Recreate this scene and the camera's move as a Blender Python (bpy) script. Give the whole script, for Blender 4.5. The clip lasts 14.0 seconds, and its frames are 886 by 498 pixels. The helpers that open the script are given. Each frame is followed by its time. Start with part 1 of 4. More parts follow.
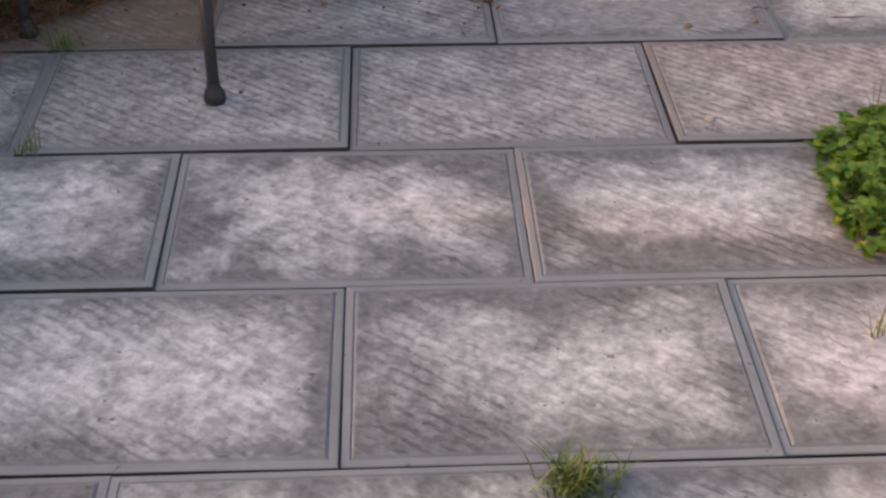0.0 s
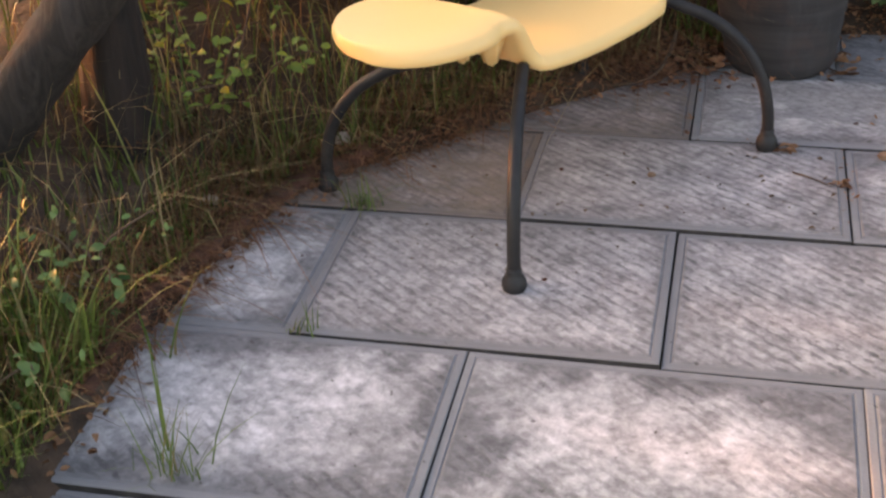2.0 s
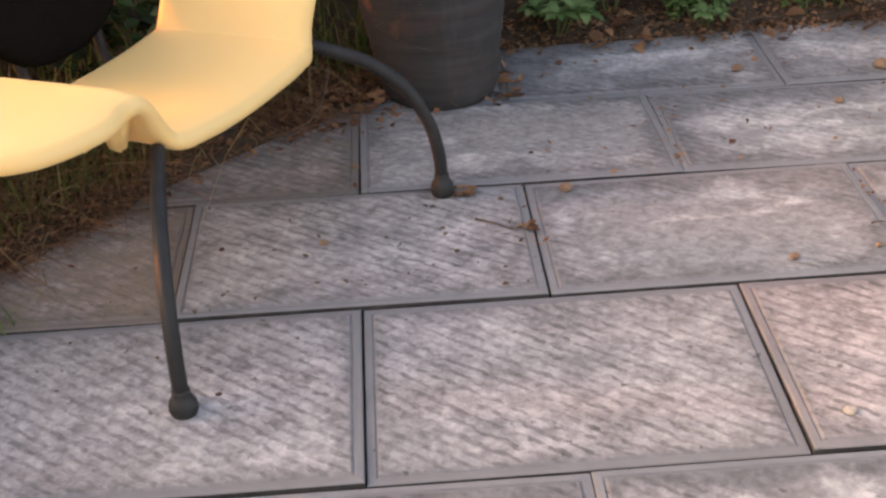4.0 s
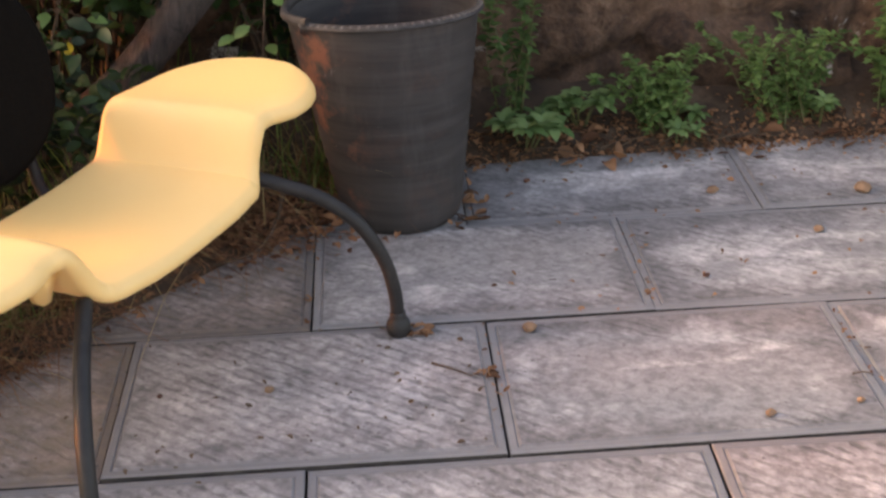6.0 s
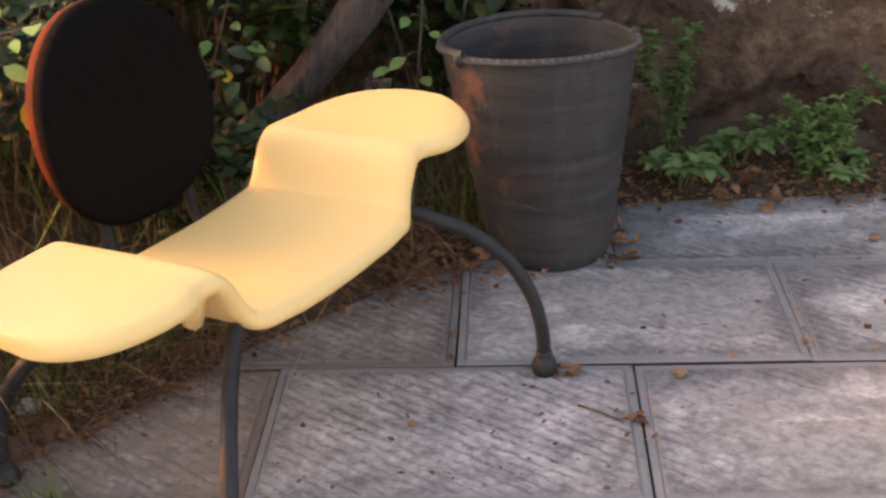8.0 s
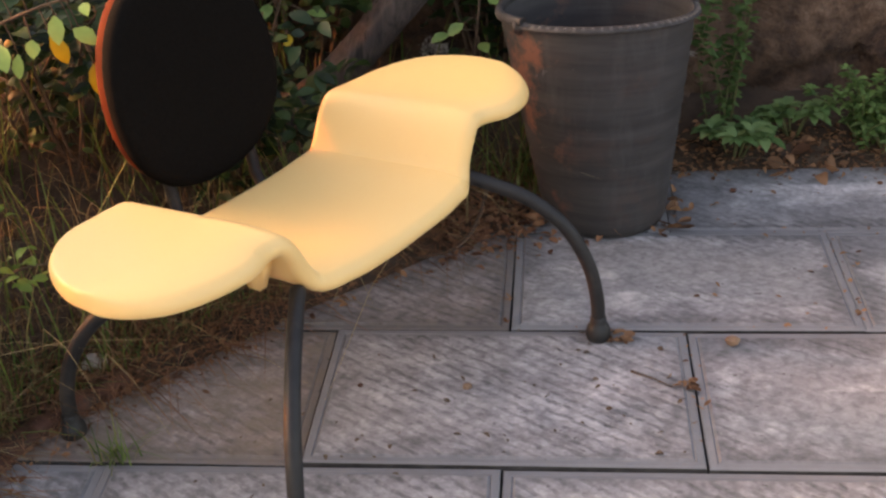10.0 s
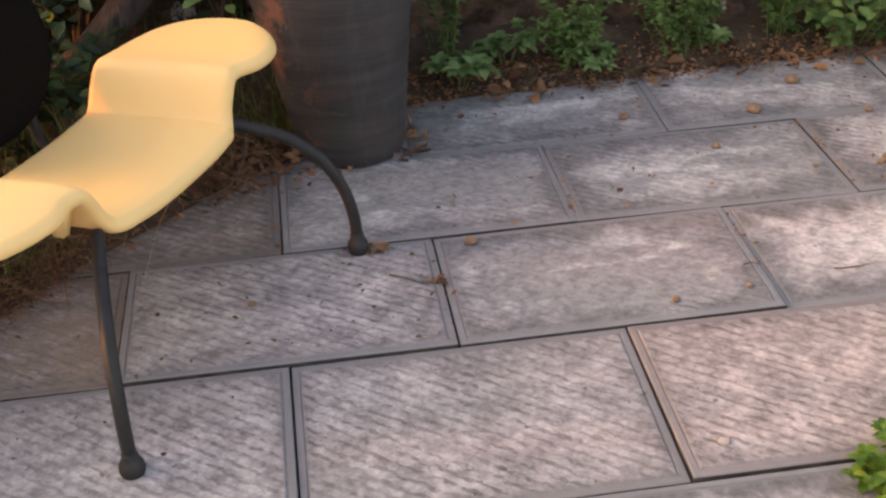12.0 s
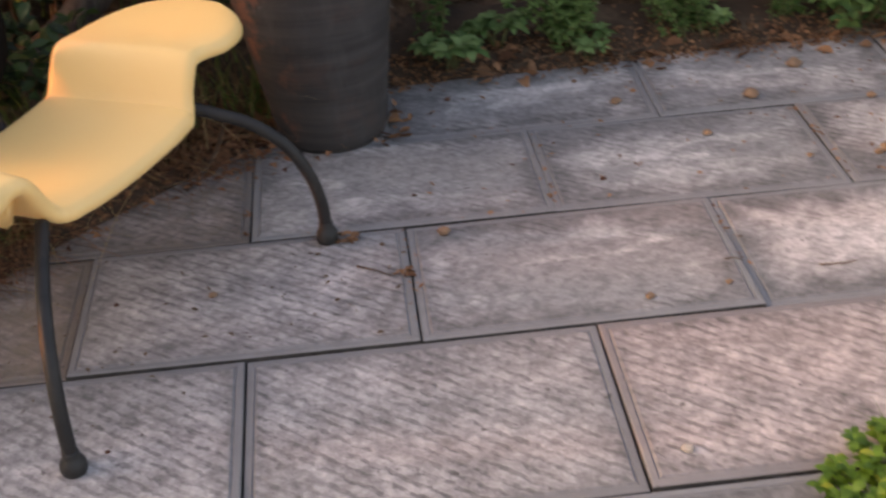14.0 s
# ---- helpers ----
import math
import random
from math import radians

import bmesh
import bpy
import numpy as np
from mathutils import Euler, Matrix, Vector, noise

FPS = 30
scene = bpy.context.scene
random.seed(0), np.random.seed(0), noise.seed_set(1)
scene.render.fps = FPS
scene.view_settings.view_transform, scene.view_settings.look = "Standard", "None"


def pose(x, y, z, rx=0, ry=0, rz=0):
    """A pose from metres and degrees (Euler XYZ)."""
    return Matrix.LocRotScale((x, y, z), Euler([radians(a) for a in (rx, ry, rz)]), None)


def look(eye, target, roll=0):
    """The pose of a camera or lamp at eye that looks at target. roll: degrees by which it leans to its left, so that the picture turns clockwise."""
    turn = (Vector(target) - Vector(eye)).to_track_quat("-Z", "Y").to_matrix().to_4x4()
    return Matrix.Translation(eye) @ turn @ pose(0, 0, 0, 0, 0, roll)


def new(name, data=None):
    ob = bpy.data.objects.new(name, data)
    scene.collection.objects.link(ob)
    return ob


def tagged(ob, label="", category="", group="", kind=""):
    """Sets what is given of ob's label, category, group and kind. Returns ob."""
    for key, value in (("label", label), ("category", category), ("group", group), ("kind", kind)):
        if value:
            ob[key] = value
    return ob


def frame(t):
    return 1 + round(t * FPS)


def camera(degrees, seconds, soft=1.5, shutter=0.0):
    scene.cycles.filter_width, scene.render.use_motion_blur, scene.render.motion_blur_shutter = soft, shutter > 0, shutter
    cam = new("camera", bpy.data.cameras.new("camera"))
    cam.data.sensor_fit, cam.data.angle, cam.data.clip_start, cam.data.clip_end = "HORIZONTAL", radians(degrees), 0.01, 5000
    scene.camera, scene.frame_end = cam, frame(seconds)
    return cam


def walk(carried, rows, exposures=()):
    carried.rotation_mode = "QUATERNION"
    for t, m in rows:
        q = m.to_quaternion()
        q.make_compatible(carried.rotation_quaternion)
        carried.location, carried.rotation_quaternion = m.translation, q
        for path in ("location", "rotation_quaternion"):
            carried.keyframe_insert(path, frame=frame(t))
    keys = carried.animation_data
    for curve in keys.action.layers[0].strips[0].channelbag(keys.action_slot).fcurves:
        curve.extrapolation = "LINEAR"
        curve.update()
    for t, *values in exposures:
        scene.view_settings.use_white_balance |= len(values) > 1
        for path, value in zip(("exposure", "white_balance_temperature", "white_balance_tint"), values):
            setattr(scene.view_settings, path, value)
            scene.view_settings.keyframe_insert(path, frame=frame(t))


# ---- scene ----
cam = camera(37.9, 14.0, soft=2.4, shutter=0.3)
PATH = [
    (0, (0.08, -1.628, 1.209), (0.154, 0.0, 0.05), 0.3),
    (0.5, (0.009, -1.574, 1.198), (0.082, 0.065, 0.054), 1.9),
    (1, (-0.01, -1.465, 1.179), (-0.08, 0.183, 0.047), 0.0),
    (1.5, (0.003, -1.329, 1.17), (-0.272, 0.323, 0.077), -0.5),
    (2, (0.078, -1.229, 1.205), (-0.343, 0.425, 0.161), -3.2),
    (2.5, (0.093, -1.15, 1.175), (-0.306, 0.526, 0.16), -5.7),
    (3, (0.064, -1.048, 1.174), (-0.124, 0.635, 0.11), -6.1),
    (5.5, (0.094, -0.751, 1.22), (0.23, 0.93, 0.145), -1.7),
    (6, (0.128, -0.707, 1.235), (0.223, 1.021, 0.232), -1.7),
    (6.5, (0.124, -0.698, 1.237), (0.208, 1.048, 0.266), -2.9),
    (7, (0.133, -0.698, 1.236), (0.187, 1.05, 0.266), -3.1),
    (7.5, (0.123, -0.692, 1.23), (0.105, 1.062, 0.27), -2.9),
    (8, (0.108, -0.676, 1.224), (-0.007, 1.08, 0.274), -2.9),
    (8.5, (0.101, -0.681, 1.233), (-0.106, 1.062, 0.274), -2.9),
    (11, (0.077, -0.756, 1.25), (0.0, 0.948, 0.205), -3.1),
    (11.5, (0.092, -0.986, 1.376), (0.196, 0.697, 0.3), -1.9),
    (12, (0.071, -1.027, 1.387), (0.262, 0.645, 0.306), -2.8),
    (12.5, (0.059, -1.026, 1.387), (0.291, 0.639, 0.304), -2.2),
    (13, (0.081, -1.04, 1.366), (0.366, 0.604, 0.264), -3.8),
    (13.5, (0.133, -1.017, 1.372), (0.43, 0.599, 0.231), -3.9),
    (14, (0.222, -0.954, 1.364), (0.339, 0.703, 0.250), -3.6),
]
walk(cam, [(t, look(eye, target, roll)) for t, eye, target, roll in PATH], [(0.0, 1.4, 7900, 16), (1.0, 1.6, 8200, 16), (2.0, 2.1, 8800, 18), (2.5, 2.3, 8900, 18), (3.0, 2.15, 9000, 18), (5.5, 2.1, 9100, 20), (6.5, 2.25, 9200, 20), (7.5, 2.35, 9200, 20), (8.5, 2.0, 9200, 20), (11.0, 2.1, 9200, 20), (12.0, 1.95, 9200, 20), (13.5, 1.75, 9000, 20), (14.0, 1.75, 9000, 20)])

# ---- light ----
SUN_AZ, SUN_EL = radians(-82), radians(9)   # low evening sun, from the left and a little behind the bank
world = bpy.data.worlds.new("sky")
scene.world = world
world.use_nodes = True
wn = world.node_tree.nodes
sky = wn.new("ShaderNodeTexSky")
sky.sky_type, sky.sun_disc = "NISHITA", False
sky.sun_elevation, sky.sun_rotation = radians(22), SUN_AZ
sky.dust_density, sky.ozone_density, sky.air_density = 3.0, 1.0, 1.0
world.node_tree.links.new(sky.outputs[0], wn["Background"].inputs[0])
wn["Background"].inputs[1].default_value = 0.15
sun = new("sun", bpy.data.lights.new("sun", "SUN"))
sun.data.energy, sun.data.angle, sun.data.color = 2.7, radians(3), (1.0, 0.36, 0.13)
sun_from = Vector((math.sin(SUN_AZ) * math.cos(SUN_EL), math.cos(SUN_AZ) * math.cos(SUN_EL), math.sin(SUN_EL)))
sun.matrix_world = look(sun_from * 20, (0, 0, 0))


# ---- materials ----
def material(name, rough=0.7, metal=0.0):
    m = bpy.data.materials.new(name)
    m.use_nodes = True
    t = m.node_tree
    b = t.nodes["Principled BSDF"]
    b.inputs["Roughness"].default_value, b.inputs["Metallic"].default_value = rough, metal
    return m, t, b


def node(t, kind, **sets):
    n = t.nodes.new("ShaderNode" + kind)
    for key, value in sets.items():
        if key in n.inputs:
            n.inputs[key].default_value = value
    return n


def ramp(t, fac, stops):
    r = node(t, "ValToRGB")
    e = r.color_ramp.elements
    while len(e) < len(stops):
        e.new(0.5)
    for k, (p, c) in zip(e, stops):
        k.position, k.color = p, (*c, 1) if len(c) == 3 else c
    t.links.new(fac, r.inputs[0])
    return r.outputs[0]


def grey(v):
    return (v, v, v)


def mix(t, fac, a, b, kind="MIX"):
    n = t.nodes.new("ShaderNodeMix")
    n.data_type, n.blend_type = "RGBA", kind
    for s, v in ((n.inputs[0], fac), (n.inputs[6], a), (n.inputs[7], b)):
        if hasattr(v, "links"):
            t.links.new(v, s)
        else:
            s.default_value = v if isinstance(v, float) else (*v, 1)
    return n.outputs[2]


def calc(t, op, a, b=0.0, c=0.0):
    n = node(t, "Math")
    n.operation = op
    for s, v in zip(n.inputs, (a, b, c)):
        if hasattr(v, "links"):
            t.links.new(v, s)
        else:
            s.default_value = v
    return n.outputs[0]


def coords(t, spread=0.0, scale=(1, 1, 1), turn=(0, 0, 0)):
    """Object coordinates; spread shifts the pattern from object to object."""
    tc = node(t, "TexCoord")
    out = tc.outputs["Object"]
    if spread:
        info = node(t, "ObjectInfo")
        add = node(t, "VectorMath")
        t.links.new(out, add.inputs[0])
        v = node(t, "CombineXYZ")
        for k, f in enumerate((spread, spread * 1.7, spread * 0.6)):
            t.links.new(calc(t, "MULTIPLY", info.outputs["Random"], f), v.inputs[k])
        t.links.new(v.outputs[0], add.inputs[1])
        out = add.outputs[0]
    if scale != (1, 1, 1) or turn != (0, 0, 0):
        mp = node(t, "Mapping")
        mp.inputs["Scale"].default_value, mp.inputs["Rotation"].default_value = scale, turn
        t.links.new(out, mp.inputs[0])
        out = mp.outputs[0]
    return out


def noise_tex(t, vec, scale, detail=4.0, rough=0.55, distort=0.0):
    n = node(t, "TexNoise", Scale=scale, Detail=detail, Roughness=rough, Distortion=distort)
    t.links.new(vec, n.inputs["Vector"])
    return n.outputs["Fac"]


def bump(t, b, height, strength=0.5, dist=0.002):
    n = node(t, "Bump", Strength=strength, Distance=dist)
    t.links.new(height, n.inputs["Height"])
    t.links.new(n.outputs[0], b.inputs["Normal"])


TILE_W, TILE_D = 0.600, 0.388


def paving_material(name, cast=(1.0, 0.88, 0.84), cast_from=0.45, cast_most=0.5, soiled=0.4, core=0.0, even=0.0):
    """cast: the tint that shows on the slab; soiled: how much brown dirt it carries; core: a dark damp stain in its middle; even: how evenly the pale bloom and the comb strokes cover it."""
    m, t, b = material(name, 0.85)
    own = coords(t)
    vec = coords(t, 37.0)
    sep = node(t, "SeparateXYZ")
    t.links.new(own, sep.inputs[0])
    # distance from the nearest edge of the slab
    ex = calc(t, "SUBTRACT", TILE_W / 2, calc(t, "ABSOLUTE", sep.outputs[0]))
    ey = calc(t, "SUBTRACT", TILE_D / 2, calc(t, "ABSOLUTE", sep.outputs[1]))
    edge = calc(t, "MINIMUM", ex, ey)
    cloud = noise_tex(t, vec, 4.2, 5.0, 0.62, 0.5)
    patch = noise_tex(t, vec, 20.0, 6.0, 0.68)
    wide = noise_tex(t, vec, 2.6, 2.0, 0.5)
    # lime bloom: pale field with a ragged outline inside the frame of the slab
    ring = calc(t, "ADD", edge, calc(t, "MULTIPLY", calc(t, "SUBTRACT", cloud, 0.5), 0.46))
    bloom = ramp(t, ring, [(0.025, grey(0)), (0.085, grey(0.55)), (0.175, grey(1))])
    if even:
        flat = ramp(t, noise_tex(t, vec, 7.0, 4.0, 0.6), [(0.35, grey(0.45)), (0.62, grey(0.85))])
        bloom = mix(t, even, bloom, mix(t, ramp(t, edge, [(0.02, grey(0.25)), (0.05, grey(1))]), grey(0.3), flat))
    field = ramp(t, edge, [(0.015, grey(0)), (0.022, grey(1))])
    # comb strokes, broken up
    comb_vec = coords(t, 37.0, turn=(0, 0, radians(-53)))
    w = node(t, "TexWave", Scale=14.5, Distortion=2.6, Detail=3.0)
    w.inputs["Detail Scale"].default_value = 3.0
    t.links.new(comb_vec, w.inputs["Vector"])
    comb = w.outputs["Fac"]
    short = noise_tex(t, coords(t, 37.0, (46, 64, 50), (0, 0, radians(44))), 1.0, 3.0, 0.6)
    where = ramp(t, noise_tex(t, vec, 6.5, 3.0, 0.6), [(0.40, grey(0.12 + 0.6 * even)), (0.60, grey(1))])
    groove = calc(t, "MULTIPLY", ramp(t, comb, [(0.10, grey(1)), (0.48, grey(0))]), ramp(t, short, [(0.40, grey(0.08)), (0.56, grey(1))]))
    where = calc(t, "MULTIPLY", where, ramp(t, bloom, [(0.2, grey(1)), (1.0, grey(0.42 + 0.55 * even))]))
    grit = noise_tex(t, vec, 150.0, 3.0, 0.7)
    fleck = ramp(t, short, [(0.36, grey(0)), (0.64, grey(1))])
    dark = mix(t, patch, (0.085, 0.082, 0.088), (0.26, 0.25, 0.26))
    pale = mix(t, ramp(t, patch, [(0.33, grey(0)), (0.64, grey(1))]), (0.25, 0.237, 0.24), (0.70, 0.665, 0.675))
    inner = mix(t, bloom, dark, pale)
    inner = mix(t, calc(t, "MULTIPLY", fleck, 0.40), inner, mix(t, bloom, (0.27, 0.26, 0.268), (0.76, 0.725, 0.735)))
    inner = mix(t, calc(t, "MULTIPLY", calc(t, "MULTIPLY", groove, where), 0.62), inner, (0.075, 0.072, 0.075))
    if core:
        pool = noise_tex(t, coords(t, 37.0, (3.2, 7.0, 4.0), (0, 0, radians(-8))), 1.0, 5.0, 0.6, 0.6)
        damp = calc(t, "MULTIPLY", ramp(t, pool, [(0.47, grey(0)), (0.54, grey(core))]), ramp(t, edge, [(0.03, grey(0)), (0.08, grey(1))]))
        inner = mix(t, damp, inner, mix(t, patch, (0.20, 0.198, 0.207), (0.36, 0.352, 0.364)))
    mottle = ramp(t, noise_tex(t, vec, 44.0, 3.0, 0.55, 0.4), [(0.36, grey(0.66)), (0.60, grey(1.0))])
    inner = mix(t, 0.8, inner, mottle, "MULTIPLY")
    speck = ramp(t, noise_tex(t, vec, 95.0, 3.0, 0.6), [(0.34, grey(0.78)), (0.62, grey(1.0))])
    inner = mix(t, 1.0, inner, speck, "MULTIPLY")
    rim = mix(t, calc(t, "MULTIPLY", calc(t, "ADD", cloud, patch), 0.5), (0.135, 0.133, 0.140), (0.29, 0.285, 0.295))
    col = mix(t, field, rim, inner)
    # rusty pink cast on some slabs
    info = node(t, "ObjectInfo")
    if cast_from < 0:
        pink = ramp(t, wide, [(0.35, grey(cast_most * 0.65)), (0.62, grey(cast_most))])
    else:
        pink = calc(t, "MULTIPLY", ramp(t, info.outputs["Random"], [(cast_from, grey(0.0)), (0.9, grey(cast_most))]),
                    ramp(t, wide, [(0.4, grey(0.2)), (0.62, grey(1))]))
    col = mix(t, pink, col, cast, "MULTIPLY")
    brown = ramp(t, noise_tex(t, vec, 9.0, 8.0, 0.8), [(0.72 - 0.3 * soiled, grey(0)), (0.92 - 0.3 * soiled, grey(soiled))])
    col = mix(t, brown, col, (0.20, 0.155, 0.12))
    specks = ramp(t, noise_tex(t, vec, 55.0, 2.0, 0.5), [(0.71, grey(0)), (0.75, grey(0.7))])
    col = mix(t, specks, col, (0.07, 0.06, 0.055))
    t.links.new(col, b.inputs["Base Color"])
    h = calc(t, "SUBTRACT", calc(t, "MULTIPLY", patch, 0.8), calc(t, "MULTIPLY", calc(t, "MULTIPLY", groove, where), calc(t, "MULTIPLY", field, 0.8)))
    h = calc(t, "ADD", h, calc(t, "MULTIPLY", fleck, 0.35))
    h = calc(t, "ADD", h, calc(t, "MULTIPLY", grit, 0.3))
    bump(t, b, h, 0.5, 0.0036)
    return m


def plain(name, c1, c2, scale=8.0, rough=0.7, strength=0.3, dist=0.002, c3=None, spread=0.0, stretch=(1, 1, 1)):
    """Two-tone noise with fine grain, a third tone in blotches."""
    m, t, b = material(name, rough)
    vec = coords(t, spread, stretch)
    n1 = noise_tex(t, vec, scale, 6.0, 0.62, 0.3)
    col = mix(t, ramp(t, n1, [(0.3, grey(0)), (0.7, grey(1))]), c1, c2)
    n2 = noise_tex(t, vec, scale * 6, 4.0, 0.6)
    if c3:
        n3 = noise_tex(t, vec, scale * 0.45, 5.0, 0.7)
        col = mix(t, ramp(t, n3, [(0.55, grey(0)), (0.66, grey(0.85))]), col, c3)
    t.links.new(col, b.inputs["Base Color"])
    bump(t, b, calc(t, "ADD", n1, calc(t, "MULTIPLY", n2, 0.5)), strength, dist)
    return m


def leafy(name, dark, light, rough=0.45, old=None, through_light=0.25):
    """Leaves and blades: each one has a tone of its own."""
    m, t, b = material(name, rough)
    geo = node(t, "NewGeometry")
    r = geo.outputs["Random Per Island"]
    stops = [(0.0, dark), (0.8, light)]
    if old:
        stops = [(0.0, dark), (0.75, light), (0.9, light), (0.93, old)]
    col = ramp(t, r, stops)
    n = noise_tex(t, coords(t), 60.0, 3.0)
    col = mix(t, calc(t, "MULTIPLY", n, 0.5), col, tuple(c * 0.45 for c in dark))
    t.links.new(col, b.inputs["Base Color"])
    b.inputs["Specular IOR Level"].default_value = 0.35
    tr = node(t, "BsdfTranslucent")
    t.links.new(col, tr.inputs[0])
    ms = node(t, "MixShader")
    ms.inputs[0].default_value = through_light
    t.links.new(b.outputs[0], ms.inputs[1])
    t.links.new(tr.outputs[0], ms.inputs[2])
    t.links.new(ms.outputs[0], t.nodes["Material Output"].inputs[0])
    return m


def seat_material():
    m, t, b = material("pale_yellow_plastic", 0.42)
    vec = coords(t)
    n = noise_tex(t, vec, 9.0, 5.0, 0.6)
    col = mix(t, n, (0.94, 0.580, 0.232), (0.96, 0.612, 0.258))
    scuff = ramp(t, noise_tex(t, vec, 26.0, 6.0, 0.75), [(0.62, grey(0)), (0.8, grey(0.25))])
    col = mix(t, scuff, col, (0.62, 0.40, 0.17))
    t.links.new(col, b.inputs["Base Color"])
    b.inputs["Subsurface Weight"].default_value = 0.0
    bump(t, b, noise_tex(t, vec, 420.0, 2.0), 0.12, 0.0006)
    return m


def bucket_material():
    m, t, b = material("worn_black_rubber", 0.72)
    vec = coords(t)
    n = noise_tex(t, vec, 7.0, 6.0, 0.65)
    bands = noise_tex(t, coords(t, 0, (2.5, 2.5, 34)), 1.6, 4.0, 0.6)
    col = mix(t, n, (0.014, 0.012, 0.0125), (0.038, 0.033, 0.034))
    col = mix(t, ramp(t, bands, [(0.4, grey(0)), (0.7, grey(0.55))]), col, (0.066, 0.057, 0.056))
    # low sun's orange put into the colour as smears, mostly on the left
    sun_smear = ramp(t, noise_tex(t, vec, 10.0, 5.0, 0.7), [(0.53, grey(0)), (0.64, grey(0.85))])
    side = node(t, "SeparateXYZ")
    t.links.new(vec, side.inputs[0])
    sun_smear = calc(t, "MULTIPLY", sun_smear, ramp(t, calc(t, "MULTIPLY", side.outputs[0], -1.0), [(0.055, grey(0.10)), (0.13, grey(1))]))
    col = mix(t, sun_smear, col, (0.20, 0.075, 0.045))
    worn = ramp(t, noise_tex(t, coords(t, 0, (9, 9, 2)), 2.2, 5.0, 0.65), [(0.52, grey(0)), (0.70, grey(0.45))])
    col = mix(t, worn, col, (0.072, 0.065, 0.066))
    dust = ramp(t, noise_tex(t, vec, 38.0, 3.0, 0.6), [(0.7, grey(0)), (0.76, grey(0.5))])
    col = mix(t, dust, col, (0.26, 0.25, 0.25))
    t.links.new(col, b.inputs["Base Color"])
    bump(t, b, calc(t, "ADD", bands, calc(t, "MULTIPLY", n, 0.6)), 0.4, 0.003)
    return m


def wall_material():
    m, t, b = material("earthy_rubble_wall", 0.9)
    vec = coords(t)
    n = calc(t, "ADD", calc(t, "MULTIPLY", noise_tex(t, vec, 4.5, 8.0, 0.72, 0.5), 0.6), calc(t, "MULTIPLY", noise_tex(t, vec, 19.0, 7.0, 0.7, 0.3), 0.4))
    col = ramp(t, n, [(0.38, (0.018, 0.009, 0.006)), (0.46, (0.066, 0.034, 0.021)), (0.55, (0.14, 0.078, 0.050)), (0.65, (0.26, 0.165, 0.115))])
    lime = ramp(t, noise_tex(t, vec, 8.0, 7.0, 0.72, 0.4), [(0.60, grey(0)), (0.66, grey(0.9))])
    col = mix(t, lime, col, (0.52, 0.48, 0.45))
    pits = ramp(t, noise_tex(t, vec, 28.0, 4.0, 0.6), [(0.3, grey(0.55)), (0.45, grey(0))])
    col = mix(t, pits, col, (0.05, 0.03, 0.022))
    t.links.new(col, b.inputs["Base Color"])
    bump(t, b, calc(t, "ADD", n, calc(t, "MULTIPLY", noise_tex(t, vec, 45.0, 5.0), 0.4)), 1.0, 0.035)
    return m


def wood_material(name, c1, c2):
    m, t, b = material(name, 0.85)
    vec = coords(t, 0, (9, 9, 0.9))
    n = noise_tex(t, vec, 4.0, 7.0, 0.68, 1.2)
    col = mix(t, ramp(t, n, [(0.3, grey(0)), (0.68, grey(1))]), c1, c2)
    crack = ramp(t, noise_tex(t, coords(t, 0, (30, 30, 1.3)), 1.5, 4.0, 0.6), [(0.34, grey(0.85)), (0.42, grey(0))])
    col = mix(t, crack, col, (0.018, 0.014, 0.012))
    t.links.new(col, b.inputs["Base Color"])
    bump(t, b, n, 0.9, 0.008)
    return m


M_SLAB = paving_material("riven_concrete_slab")
M_SLAB_PINK = paving_material("pinkish_concrete_slab", (1.0, 0.82, 0.77), -1.0, 0.6, 0.3, 0.0, 0.85)
M_SLAB_BROWN = paving_material("brown_soiled_slab", (0.93, 0.86, 0.83), -1.0, 0.6, 0.42, 0.0, 0.85)
M_SLAB_DIRTY = paving_material("earth_stained_slab", (0.76, 0.60, 0.51), -1.0, 1.0, 0.95, 0.0, 0.7)
# slab under the chair: shade is put into its dark cast, along with damp
M_SLAB_DARK = paving_material("shaded_damp_slab", (0.60, 0.52, 0.48), -1.0, 1.0, 0.75, 0.0, 0.8)
M_SLAB_STAIN = paving_material("damp_stained_slab", (1.0, 0.90, 0.86), 0.3, 0.4, 0.24, 0.8, 0.15)
M_SEAT = seat_material()
M_BUCKET = bucket_material()
M_WALL = wall_material()
M_STEEL = plain("dark_painted_steel", (0.012, 0.011, 0.012), (0.024, 0.022, 0.022), 30.0, 0.55, 0.25, 0.001, (0.045, 0.035, 0.030))
# red-brown that carries the low sun's orange on the backrest's edge
M_SHELL = plain("sun_rim_brown", (0.085, 0.013, 0.004), (0.13, 0.022, 0.007), 20.0, 0.8, 0.2, 0.001)
M_SHELL.node_tree.nodes["Principled BSDF"].inputs["Specular IOR Level"].default_value = 0.1
M_LIP = plain("scuffed_rubber_lip", (0.020, 0.018, 0.019), (0.058, 0.052, 0.053), 40.0, 0.7, 0.4, 0.001)
M_RIB = plain("dusty_rubber_rib", (0.06, 0.056, 0.056), (0.14, 0.132, 0.132), 40.0, 0.8, 0.4, 0.001)
M_RUBBER = plain("black_rubber", (0.009, 0.008, 0.008), (0.02, 0.018, 0.018), 60.0, 0.6, 0.3, 0.001)
M_PAD = plain("black_fabric", (0.0050, 0.0042, 0.0038), (0.0085, 0.0072, 0.0064), 160.0, 0.9, 0.35, 0.001)
